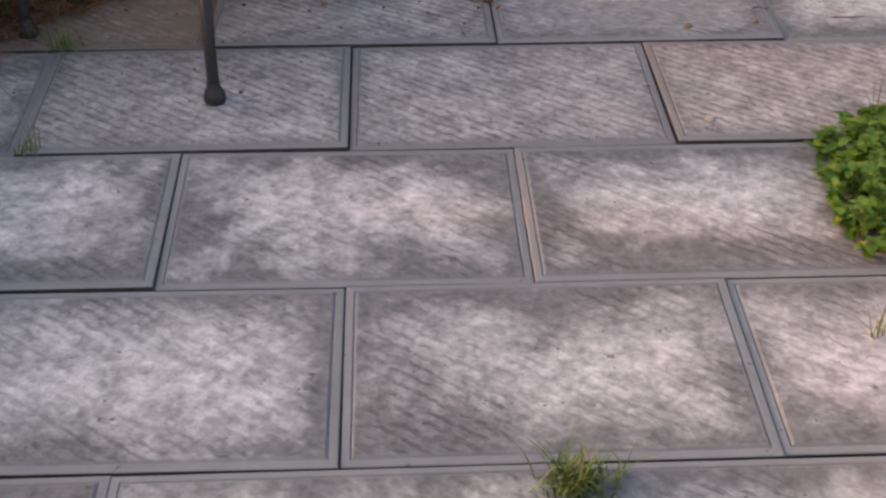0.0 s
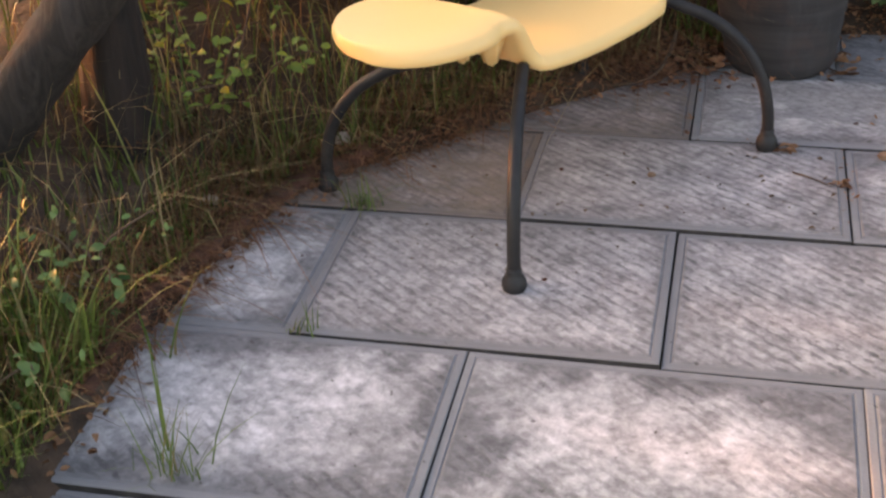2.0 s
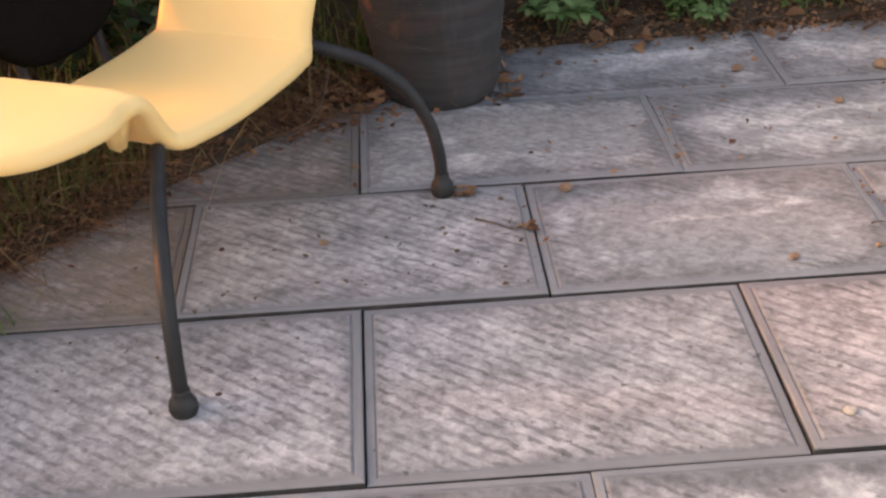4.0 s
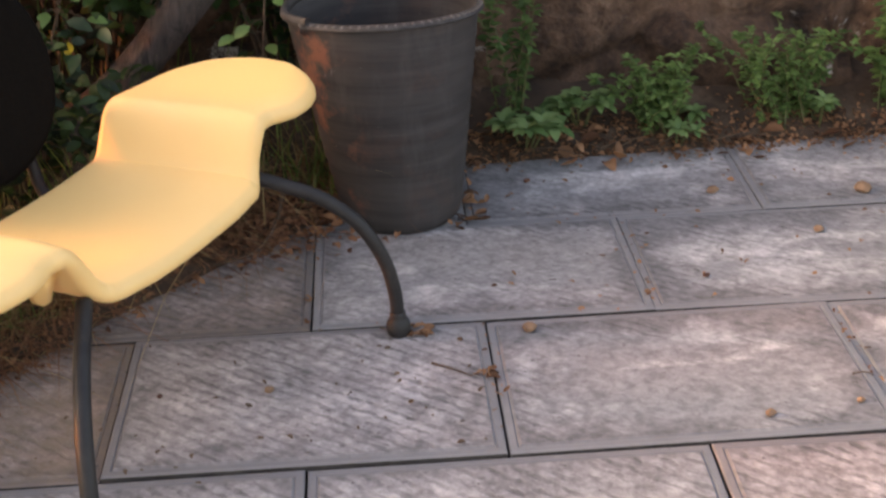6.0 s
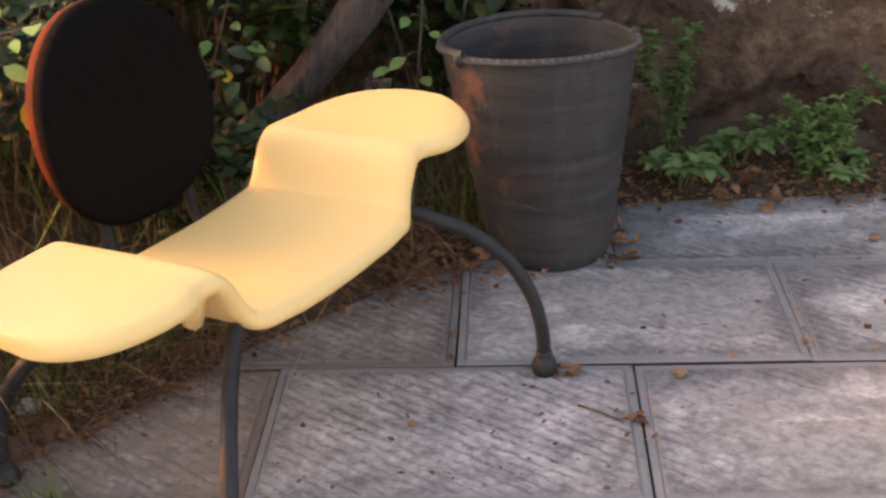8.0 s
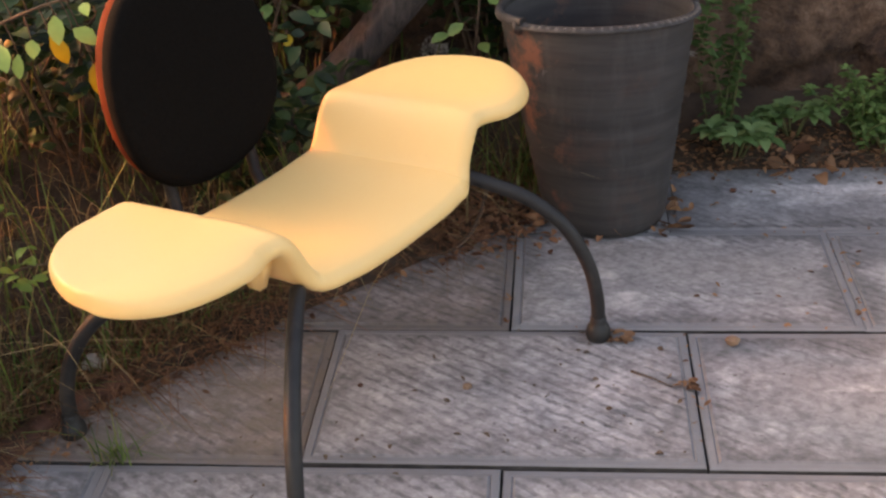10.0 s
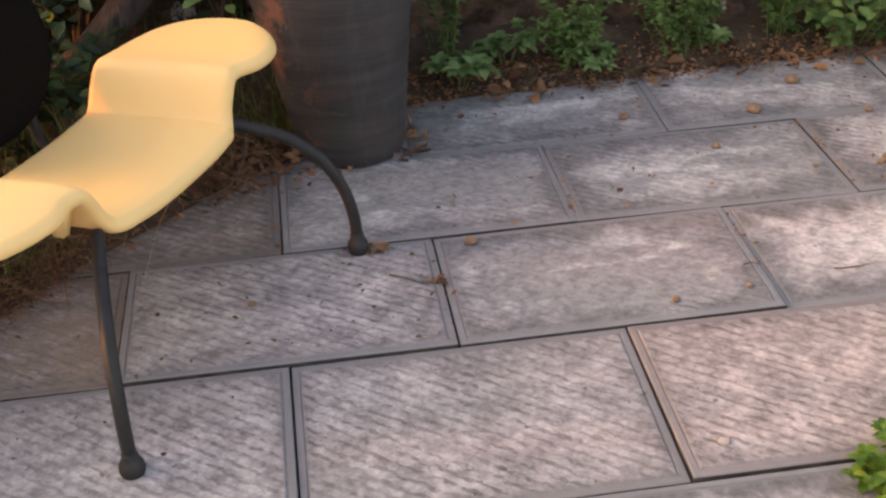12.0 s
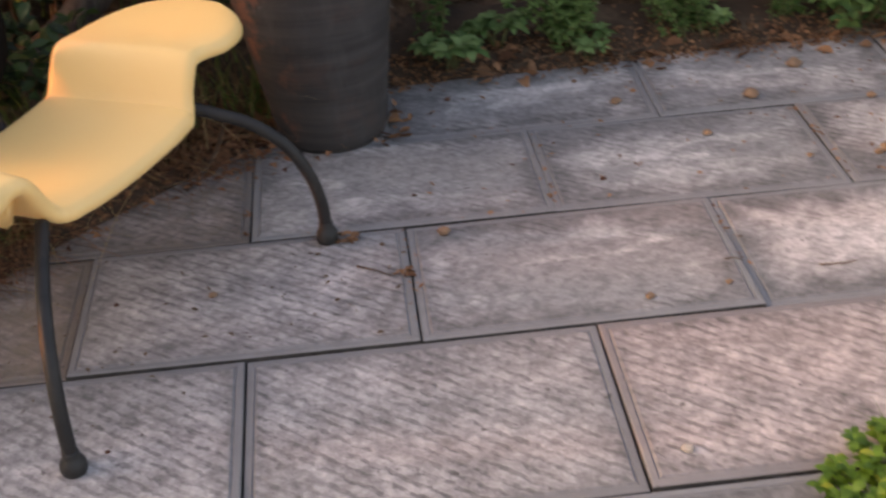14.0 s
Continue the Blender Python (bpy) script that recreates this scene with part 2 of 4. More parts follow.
M_PAD.node_tree.nodes["Principled BSDF"].inputs["Specular IOR Level"].default_value = 0.04
M_STEEL.node_tree.nodes["Principled BSDF"].inputs["Specular IOR Level"].default_value = 0.35
M_SOIL = plain("brown_soil", (0.030, 0.018, 0.012), (0.095, 0.056, 0.036), 9.0, 0.95, 0.9, 0.012, (0.14, 0.095, 0.065))
M_BED = plain("dark_joint_soil", (0.03, 0.026, 0.023), (0.085, 0.068, 0.055), 20.0, 0.95, 0.7, 0.006)
M_SIDE = plain("dark_slab_side", (0.022, 0.019, 0.018), (0.06, 0.052, 0.048), 30.0, 0.95, 0.6, 0.003)
M_STONE = plain("pale_grit_stone", (0.26, 0.21, 0.175), (0.46, 0.40, 0.345), 40.0, 0.9, 0.5, 0.002, spread=9.0)
M_BROWNSTONE = plain("tan_stone", (0.16, 0.088, 0.055), (0.33, 0.20, 0.125), 30.0, 0.9, 0.5, 0.002, spread=9.0)
M_BRICK = plain("reddish_edging", (0.05, 0.020, 0.013), (0.155, 0.062, 0.040), 22.0, 0.92, 0.8, 0.004, (0.05, 0.04, 0.032), 9.0)
M_LOG = wood_material("weathered_wood", (0.009, 0.008, 0.007), (0.055, 0.044, 0.040))
M_LOG_PALE = wood_material("pale_weathered_wood", (0.016, 0.013, 0.012), (0.125, 0.092, 0.082))
M_STRAW = leafy("pale_straw", (0.26, 0.175, 0.085), (0.52, 0.40, 0.21), 0.7)
M_POST = wood_material("dark_bark", (0.005, 0.004, 0.0035), (0.034, 0.021, 0.016))
M_GRASS = leafy("grass_blades", (0.05, 0.095, 0.018), (0.19, 0.255, 0.06), 0.5, (0.30, 0.23, 0.10))
M_DRYGRASS = leafy("dry_grass", (0.10, 0.052, 0.024), (0.29, 0.175, 0.085), 0.7)
M_LEAF = leafy("weed_leaves", (0.050, 0.11, 0.030), (0.19, 0.31, 0.10), 0.45)
M_ROSETTE = leafy("rosette_leaves", (0.085, 0.17, 0.055), (0.27, 0.40, 0.16), 0.45)
# darker copy of M_LEAF, with the weed's shade put into the colour
M_WEED = leafy("shaded_weed_leaves", (0.035, 0.085, 0.022), (0.13, 0.22, 0.07), 0.5)
M_SUCC = leafy("bright_leaves", (0.05, 0.12, 0.012), (0.165, 0.28, 0.034), 0.42, (0.31, 0.35, 0.05))
# near-black: the thicket's deep shade is put into the leaf colour
M_BUSH = leafy("shade_dark_bramble_leaves", (0.005, 0.013, 0.004), (0.034, 0.074, 0.015), 0.5, (0.11, 0.13, 0.03), 0.14)
M_YELLEAF = leafy("yellow_green_leaves", (0.09, 0.17, 0.022), (0.24, 0.33, 0.065), 0.45, (0.50, 0.36, 0.025))
M_PALELEAF = leafy("pale_green_leaves", (0.26, 0.43, 0.08), (0.44, 0.60, 0.18), 0.5)
M_YELLOW = leafy("yellowed_leaf", (0.50, 0.32, 0.02), (0.62, 0.42, 0.04), 0.5)
M_DEADLEAF = leafy("dead_leaves", (0.10, 0.040, 0.020), (0.42, 0.21, 0.11), 0.75, None, 0.1)
M_RUSSET = leafy("russet_litter", (0.11, 0.042, 0.024), (0.36, 0.17, 0.09), 0.75, None, 0.1)
M_STEM = plain("green_stem", (0.06, 0.08, 0.025), (0.13, 0.12, 0.05), 30.0, 0.7, 0.2, 0.001)
M_TWIG = plain("brown_twig", (0.05, 0.03, 0.02), (0.15, 0.095, 0.06), 40.0, 0.85, 0.4, 0.001)


# ---- mesh helpers ----
def empty(name, at=(0, 0, 0), turn=0.0):
    e = new(name)
    e.empty_display_size = 0.05
    e.matrix_basis = pose(*at, 0, 0, turn)
    return e


def raw(name, verts, faces, mat, parent=None, label="", smooth=True):
    me = bpy.data.meshes.new(name)
    me.from_pydata([tuple(v) for v in verts], [], faces)
    me.materials.append(mat)
    if smooth:
        me.polygons.foreach_set("use_smooth", [True] * len(me.polygons))
    me.update()
    ob = new(name, me)
    ob.parent = parent
    if label:
        ob["label"] = label
    return ob


def part(name, bm, mat, parent=None, label="", smooth=True):
    me = bpy.data.meshes.new(name)
    bmesh.ops.recalc_face_normals(bm, faces=bm.faces)
    bm.to_mesh(me)
    bm.free()
    me.materials.append(mat)
    if smooth:
        me.polygons.foreach_set("use_smooth", [True] * len(me.polygons))
    ob = new(name, me)
    ob.parent = parent
    if label:
        ob["label"] = label
    return ob


def smooth_line(points, steps=8):
    """A Catmull-Rom line through the points."""
    p = [Vector(q) for q in points]
    p = [p[0] * 2 - p[1]] + p + [p[-1] * 2 - p[-2]]
    out = []
    for a, b, c, d in zip(p, p[1:], p[2:], p[3:]):
        for k in range(steps):
            u = k / steps
            out.append(0.5 * (2 * b + (c - a) * u + (2 * a - 5 * b + 4 * c - d) * u * u + (3 * b - a - 3 * c + d) * u ** 3))
    out.append(p[-2])
    return out


def tube_data(line, radius, sides=12, wobble=0.0, rng=None):
    """Rings along a line; radius is a number or a function of 0 to 1."""
    verts, faces = [], []
    side = None
    n = len(line)
    for i, p in enumerate(line):
        d = (line[min(i + 1, n - 1)] - line[max(i - 1, 0)]).normalized()
        if side is None:
            side = d.orthogonal().normalized()
        side = (side - d * side.dot(d)).normalized()
        up = d.cross(side)
        r = radius(i / (n - 1)) if callable(radius) else radius
        for k in range(sides):
            a = 2 * math.pi * k / sides
            f = r
            if wobble:
                f *= 1 + wobble * noise.noise(Vector((math.cos(a) * 1.3, math.sin(a) * 1.3, 7.0 * i / n + r * 90)))
            verts.append(p + (side * math.cos(a) + up * math.sin(a)) * f)
    for i in range(n - 1):
        for k in range(sides):
            a, b = i * sides + k, i * sides + (k + 1) % sides
            faces.append((a, b, b + sides, a + sides))
    faces.append(tuple(range(sides - 1, -1, -1)))
    faces.append(tuple(range((n - 1) * sides, n * sides)))
    return verts, faces


def lathe_data(profile, sides=48, closed=True):
    verts, faces = [], []
    for r, z in profile:
        for k in range(sides):
            a = 2 * math.pi * k / sides
            verts.append((r * math.cos(a), r * math.sin(a), z))
    rows = len(profile)
    for i in range(rows - 1):
        for k in range(sides):
            a, b = i * sides + k, i * sides + (k + 1) % sides
            faces.append((a, b, b + sides, a + sides))
    if closed:
        faces.append(tuple(range(sides - 1, -1, -1)))
        faces.append(tuple(range((rows - 1) * sides, rows * sides)))
    return verts, faces


class Bunch:
    """Leaves and blades gathered into one mesh."""

    def __init__(self, seed):
        self.v, self.f, self.rng = [], [], random.Random(seed)

    def leaf(self, at, way, up, length, width, fold=0.25, droop=0.2):
        way = Vector(way).normalized()
        up = Vector(up)
        side = way.cross(up)
        side = side.normalized() if side.length > 1e-4 else way.orthogonal().normalized()
        up = side.cross(way).normalized()
        n = len(self.v)
        at = Vector(at)
        for s, w, d in ((0.0, 0.10, 0.0), (0.3, 0.85, 0.03), (0.6, 1.0, -0.25), (0.85, 0.6, -0.7), (1.0, 0.04, -1.0)):
            c = at + way * (length * s) + up * (droop * length * d * s)
            lift = up * (fold * width * w * 0.5)
            self.v += [c - side * (width * w / 2) + lift, c, c + side * (width * w / 2) + lift]
        for k in range(4):
            a = n + 3 * k
            self.f += [(a, a + 1, a + 4, a + 3), (a + 1, a + 2, a + 5, a + 4)]

    def blade(self, at, lean, height, width, bend=0.5):
        at, lean = Vector(at), Vector((lean[0], lean[1], 0))
        side = Vector((-lean.y, lean.x, 0))
        side = side.normalized() if side.length > 1e-5 else Vector((1, 0, 0))
        n = len(self.v)
        for s in (0.0, 0.35, 0.7, 1.0):
            c = at + Vector((0, 0, height * (s - 0.35 * bend * s * s))) + lean * (height * (0.35 * s + bend * s * s))
            w = width * (1 - s ** 1.6) + 0.0003
            self.v += [c - side * w / 2, c + side * w / 2]
        for k in range(3):
            a = n + 2 * k
            self.f.append((a, a + 1, a + 3, a + 2))

    def tube(self, points, r0, r1, sides=5, steps=5):
        v, f = tube_data(smooth_line(points, steps), lambda s: r0 + (r1 - r0) * s, sides)
        n = len(self.v)
        self.v += v
        self.f += [tuple(i + n for i in q) for q in f]

    def make(self, name, mat, parent=None, label=""):
        ob = raw(name, self.v, self.f, mat, parent, label)
        return tagged(ob, kind="stuff") if parent else ob


# ---- the shape of the ground ----
EDGE = smooth_line([(-0.86, -3.0, 0), (-0.85, -0.9, 0), (-0.845, 0.05, 0), (-0.845, 0.376, 0), (-0.75, 0.775, 0),
                    (-0.56, 1.03, 0), (-0.20, 1.41, 0), (0.02, 1.64, 0), (0.16, 1.82, 0), (0.40, 1.85, 0), (0.8, 1.86, 0),
                    (1.4, 1.89, 0), (2.2, 1.93, 0), (4.0, 1.95, 0)], 5)


def beyond_edge(x, y):
    """Metres past the paving's edge, out on the bank; negative on the paving."""
    best, sign = 1e9, 1
    for a, b in zip(EDGE, EDGE[1:]):
        d = b - a
        u = max(0.0, min(1.0, ((x - a.x) * d.x + (y - a.y) * d.y) / d.length_squared))
        q = a + d * u
        e = math.hypot(x - q.x, y - q.y)
        if e < best:
            best, sign = e, 1 if d.x * (y - a.y) - d.y * (x - a.x) > 0 else -1
    return best * sign


def bank_height(x, y):
    e = beyond_edge(x, y)
    if e < -0.06:
        return -0.04
    n = noise.noise(Vector((x * 3, y * 3, 0))) * 0.03 + noise.noise(Vector((x * 14, y * 14, 3))) * 0.008
    rise = 0.014 + 0.20 * min(1.0, max(0.0, e) / 0.7) + n * min(1.0, max(0.0, e + 0.03) * 8)
    return rise if e > 0 else rise * (e + 0.06) / 0.06 - 0.03 * (-e / 0.06)


# lines between the rows of slabs: place along y, height
ROW_LINES = [(-2.36, -0.05), (-1.965, -0.045), (-1.57, -0.04), (-1.18, -0.035), (-0.785, -0.03), (-0.395, -0.022), (-0.008, -0.012),
             (0.385, 0.0), (0.786, 0.006), (1.159, 0.004), (1.532, -0.012), (1.905, -0.016)]


# slabs whose front edge has heaved, by row and place in the row
HEAVED = {(2, 0): 0.007, (2, 1): 0.009, (2, -1): 0.006, (1, 1): 0.007, (1, -1): 0.005, (0, -1): 0.006, (3, 1): 0.004}


def floor_height(x, y):
    for r, ((a, za), (b, zb)) in enumerate(zip(ROW_LINES, ROW_LINES[1:])):
        if a <= y <= b:
            s = (y - a) / (b - a)
            row = r - 6
            k = round(x / 0.6 - (0.5 if row % 2 else 0.0))
            return za + (zb - za) * s + HEAVED.get((row, k), 0.0) * (1 - s) + 0.002
    return -0.016


# ---- setting ----
def build_ground():
    """One sheet: bed under the slabs, bank beyond the edge, then out to the horizon."""
    xs = [-400, -120, -40, -15, -6, -4] + [-3 + 0.06 * i for i in range(118)] + [4.4, 6, 15, 40, 120, 400]
    ys = [-400, -120, -40, -15, -6] + [-3 + 0.06 * i for i in range(100)] + [3.4, 4.5, 7, 15, 40, 120, 400]
    verts = []
    for y in ys:
        for x in xs:
            inner = -3.2 < x < 4.2 and -3.2 < y < 3.2
            verts.append((x, y, bank_height(x, y) if inner else (0.2 if x < -3 or y > 3 else -0.06)))
    w = len(xs)
    faces = [(j * w + i, j * w + i + 1, (j + 1) * w + i + 1, (j + 1) * w + i) for j in range(len(ys) - 1) for i in range(w - 1)]
    tagged(raw("ground", verts, faces, M_SOIL), "brown earth bank with plant litter round the paving", "ground", kind="structure")


def build_wall():
    """Rough stone retaining wall at the back: uneven faces of large stones."""
    rng = random.Random(5)
    stones = [(rng.uniform(-1.2, 4.2), rng.uniform(-0.1, 1.3), rng.uniform(-0.035, 0.035), rng.uniform(-0.25, 0.25), rng.uniform(-0.25, 0.25)) for _ in range(95)]
    nx, nz = 260, 70
    verts = []
    for j in range(nz):
        for i in range(nx):
            x, z = -0.9 + 4.9 * i / (nx - 1), -0.1 + 1.35 * j / (nz - 1)
            px, pz = x + 0.05 * noise.noise(Vector((x * 4, z * 4, 1))), z + 0.05 * noise.noise(Vector((x * 4, z * 4, 9)))
            near = sorted((((px - s[0]) * 0.8) ** 2 + (pz - s[1]) ** 2, s) for s in stones)[:2]
            d0, d1 = math.sqrt(near[0][0]), math.sqrt(near[1][0])
            s = near[0][1]
            joint = min(1.0, (d1 - d0) / 0.05)
            y = s[2] + (px - s[0]) * s[3] * 0.3 + (pz - s[1]) * s[4] * 0.3 - 0.035 * joint
            y += 0.014 * noise.noise(Vector((x * 9, z * 9, 2))) + 0.006 * noise.noise(Vector((x * 30, z * 30, 5)))
            verts.append((x, 2.03 + 0.03 * x + 0.06 * z + y, z))
    faces = [(j * nx + i, j * nx + i + 1, (j + 1) * nx + i + 1, (j + 1) * nx + i) for j in range(nz - 1) for i in range(nx - 1)]
    n = len(verts)
    # back and top give it thickness
    verts += [(-0.9, 2.5, -0.1), (4.0, 2.6, -0.1), (-0.9, 2.5, 1.25), (4.0, 2.6, 1.25)]
    faces += [(n, n + 2, n + 3, n + 1)]
    faces += [tuple([(nz - 1) * nx + i for i in range(nx)] + [n + 3, n + 2])]
    faces += [tuple([j * nx for j in range(nz)] + [n + 2, n]), tuple([j * nx + nx - 1 for j in range(nz - 1, -1, -1)] + [n + 1, n + 3])]
    tagged(raw("wall_back", verts, faces, M_WALL, smooth=True), "brown rubble stone retaining wall with white lime patches", "wall", kind="structure")


def build_chair():
    chair = empty("chair", (-0.2615, 0.992, 0.0), 54.1)
    tagged(chair, "pale yellow plastic chair with black oval backrest and steel legs", "chair")

    def span(u):
        """Front and back limits of the seat at u along its width."""
        a = abs(u)
        if a > 0.30:
            h = max(0.0, 1 - ((a - 0.30) / 0.1545) ** 2.2) ** (1 / 2.2)
            return 0.0443 - 0.1397 * h, 0.0443 + 0.1447 * h
        keys = [(-0.1, -0.113, 0.1925), (0.0, -0.113, 0.1925), (0.10, -0.112, 0.1925), (0.155, -0.107, 0.1925), (0.205, -0.086, 0.1925), (0.25, -0.080, 0.191), (0.30, -0.0954, 0.189), (0.35, -0.11, 0.188)]
        for k in range(1, len(keys) - 2):
            if a <= keys[k + 1][0]:
                s = (a - keys[k][0]) / (keys[k + 1][0] - keys[k][0])
                s = s * s * (3 - 2 * s)
                return tuple(p + (q - p) * s for p, q in zip(keys[k][1:], keys[k + 1][1:]))
        return keys[-2][1:]

    def rise(u):
        """Height of the seat: flat trough, S-shaped fold, level wing."""
        a = abs(u)
        s = min(1.0, max(0.0, (a - 0.169) / 0.068))
        s = s * s * s * (s * (6 * s - 15) + 10)
        return 0.298 + (0.0943 if u > 0 else 0.091) * s + 0.006 * (a / 0.15) ** 2 * (1 - s)

    place = Matrix.Translation((0.0246, 0.0007, 0)) @ Matrix.Rotation(radians(4.7), 4, "Z")
    half_us = [0.02 * i for i in range(6)] + [0.12 + 0.005 * i for i in range(28)] + [0.265, 0.28]
    half_us += [0.30 + 0.1543 * math.sin(math.pi / 2 * i / 22) for i in range(23)]
    us = [-u for u in reversed(half_us[1:])] + half_us
    half, ring = 0.0145, 40
    verts, faces = [], []
    n = len(us)
    for i, u in enumerate(us):
        slope = (rise(u + 0.002) - rise(u - 0.002)) / 0.004
        nrm = Vector((-slope, 0, 1)).normalized()
        f, b = span(u)
        lean = (0.04 if u < 0 else -0.09) * max(0.0, abs(u) - 0.2)   # the wings sweep a little to one side
        f, b = f + lean, b + lean
        mid, w = (f + b) / 2, max((b - f) / 2, 0.002)
        thick = half * min(1.0, (w / 0.03)) ** 0.5
        r = min(half * 1.1, w)
        for k in range(ring):
            # a flat oblong with round ends: straight part, then half circles
            t = k / ring
            if t < 0.25:
                v, o = -(w - r) + 2 * (w - r) * (t / 0.25), 1.0
            elif t < 0.5:
                a = math.pi * (t - 0.25) / 0.25
                v, o = (w - r) + r * math.sin(a), math.cos(a)
            elif t < 0.75:
                v, o = (w - r) - 2 * (w - r) * ((t - 0.5) / 0.25), -1.0
            else:
                a = math.pi * (t - 0.75) / 0.25
                v, o = -(w - r) - r * math.sin(a), -math.cos(a)
            q = v / max(w, 0.01)
            edge = abs(u) > 0.28 and 1 - min(1.0, w / 0.138) or 0.0
            drop = -0.016 * max(0.0, -q - 0.45) ** 2 * 2.2 - 0.006 * max(0.0, q - 0.7) ** 2 - 0.005 * edge
            skew = (0.172 if u > 0 else 0.191) * min(1.0, max(0.0, (0.40 - abs(u)) / 0.14)) * min(1.0, abs(u) / 0.12)
            verts.append(place @ (Vector((u - skew * (mid + v - 0.03), mid + v, rise(u) + drop)) + nrm * (o * thick)))
    for i in range(n - 1):
        for k in range(ring):
            a, b = i * ring + k, i * ring + (k + 1) % ring
            faces.append((a, b, b + ring, a + ring))
    faces.append(tuple(range(ring - 1, -1, -1)))
    faces.append(tuple(range((n - 1) * ring, n * ring)))
    raw("seat", verts, faces, M_SEAT, chair, "pale yellow plastic seat with two raised rounded wings")

    # legs: bent tubes from a hub under the seat out to ball feet
    for sx in (-1, 1):
        for sy in (-1, 1):
            foot = Vector((0.355 * sx, 0.25 * sy, 0)) if sx > 0 or sy > 0 else Vector((-0.349, -0.258, 0))
            held = 0.058 if sy > 0 else -0.074
            c = place @ Vector((0.206 * sx - 0.18 * (held - 0.03), held, 0))
            under = place @ Vector((0.236 * sx - 0.18 * (held - 0.03), held * 0.36, 0))
            way = c - foot
            pts = [foot + way * a + Vector((0, 0, z)) for a, z in ((0.0, 0.03), (0.015, 0.09), (0.09, 0.155), (0.26, 0.219), (0.52, 0.264), (0.80, 0.287), (1.0, 0.300))]
            v, f = tube_data(smooth_line(pts, 7), 0.0118, 14)
            leg = raw("leg", v, f, M_STEEL, chair, "bent dark steel tube leg")
            prof_f = [(0.004, 0.0), (0.012, 0.001), (0.0185, 0.007), (0.0215, 0.017), (0.0208, 0.026), (0.0175, 0.034), (0.0142, 0.038), (0.0136, 0.043), (0.0134, 0.049), (0.0118, 0.051)]
            v, f = lathe_data(prof_f, 20)
            v = [Vector(q) + foot for q in v]
            raw("foot", v, f, M_RUBBER, leg, "black rubber ball foot")
            # moulded socket: a wedge that runs up into the fold of the seat
            bm = bmesh.new()
            bmesh.ops.create_cube(bm, size=1.0)
            for v in bm.verts:
                wide = 1.0 if v.co.z > 0 else 0.42
                v.co = Vector((v.co.x * 0.046 * wide, v.co.y * 0.060 * wide, v.co.z * 0.070 + (0.006 if v.co.z > 0 and v.co.x * sx > 0 else 0.0)))
            bmesh.ops.bevel(bm, geom=bm.edges[:], offset=0.007, segments=3, affect="EDGES")
            bm.transform(Matrix.Translation((under.x, under.y, 0.336)) @ Matrix.Rotation(radians(4.7), 4, "Z"))
            part("socket", bm, M_SEAT, chair)

    # backrest: thick oval pad on two bars
    tilt = Matrix.Translation((-0.008, 0.262, 0.312)) @ Matrix.Rotation(radians(-8), 4, "X")
    nr = 40
    verts, faces = [], []
    # rings from the front face's centre round the rim to the back
    shells = [(0.02, -0.024), (0.4, -0.0235), (0.75, -0.022), (0.90, -0.0195), (0.965, -0.015), (0.99, -0.008), (1.0, 0.0), (0.99, 0.010), (0.965, 0.017), (0.90, 0.022), (0.5, 0.025), (0.02, 0.026)]
    for s, y in shells:
        for k in range(nr):
            a = 2 * math.pi * k / nr
            c, q = math.cos(a), math.sin(a)
            x = math.copysign(abs(c) ** 0.90, c) * 0.160 * (1 - 0.03 * q - 0.07 * q * q * (1 if q > 0 else 0))
            z = math.copysign(abs(q) ** 0.92, q) * 0.178 + 0.178
            verts.append(tilt @ Vector((x * s, y + 0.020 * (x * s / 0.16) ** 2 * -1, 0.178 + (z - 0.178) * s)))
    for i in range(len(shells) - 1):
        for k in range(nr):
            a, b = i * nr + k, i * nr + (k + 1) % nr
            faces.append((a, b, b + nr, a + nr))
    faces += [tuple(range(nr - 1, -1, -1)), tuple(range((len(shells) - 1) * nr, len(shells) * nr))]
    raw("backrest", verts, faces, M_PAD, chair, "thick black fabric oval backrest pad")
    # added shell: gives the pad the orange rim that low sun makes
    verts, faces = [], []
    shells = [(0.97, 0.004), (0.995, 0.010), (1.0, 0.022), (0.985, 0.034), (0.94, 0.040), (0.5, 0.045), (0.02, 0.046)]
    for s, y in shells:
        for k in range(nr):
            a = 2 * math.pi * k / nr
            c, q = math.cos(a), math.sin(a)
            x = math.copysign(abs(c) ** 0.90, c) * 0.156 * (1 - 0.03 * q - 0.07 * q * q * (1 if q > 0 else 0))
            z = math.copysign(abs(q) ** 0.92, q) * 0.174
            verts.append(tilt @ Vector((x * s, y - 0.020 * (x * s / 0.16) ** 2, 0.178 + z * s)))
    for i in range(len(shells) - 1):
        for k in range(nr):
            a, b = i * nr + k, i * nr + (k + 1) % nr
            faces.append((a, b, b + nr, a + nr))
    faces.append(tuple(range((len(shells) - 1) * nr, len(shells) * nr)))
    raw("sun_rim_shell", verts, faces, M_SHELL, chair, "added red-brown shell behind the pad, standing in for its sunlit rim")
    for sx in (-1, 1):
        pts = [(0.085 * sx, 0.08, 0.268), (0.085 * sx, 0.18, 0.258), (0.085 * sx, 0.252, 0.268), (0.085 * sx, 0.273, 0.330), (0.084 * sx, 0.285, 0.42), (0.082 * sx, 0.295, 0.48)]
        v, f = tube_data(smooth_line(pts, 6), 0.010, 10)
        raw("backrest_bar", v, f, M_STEEL, chair)
    return chair


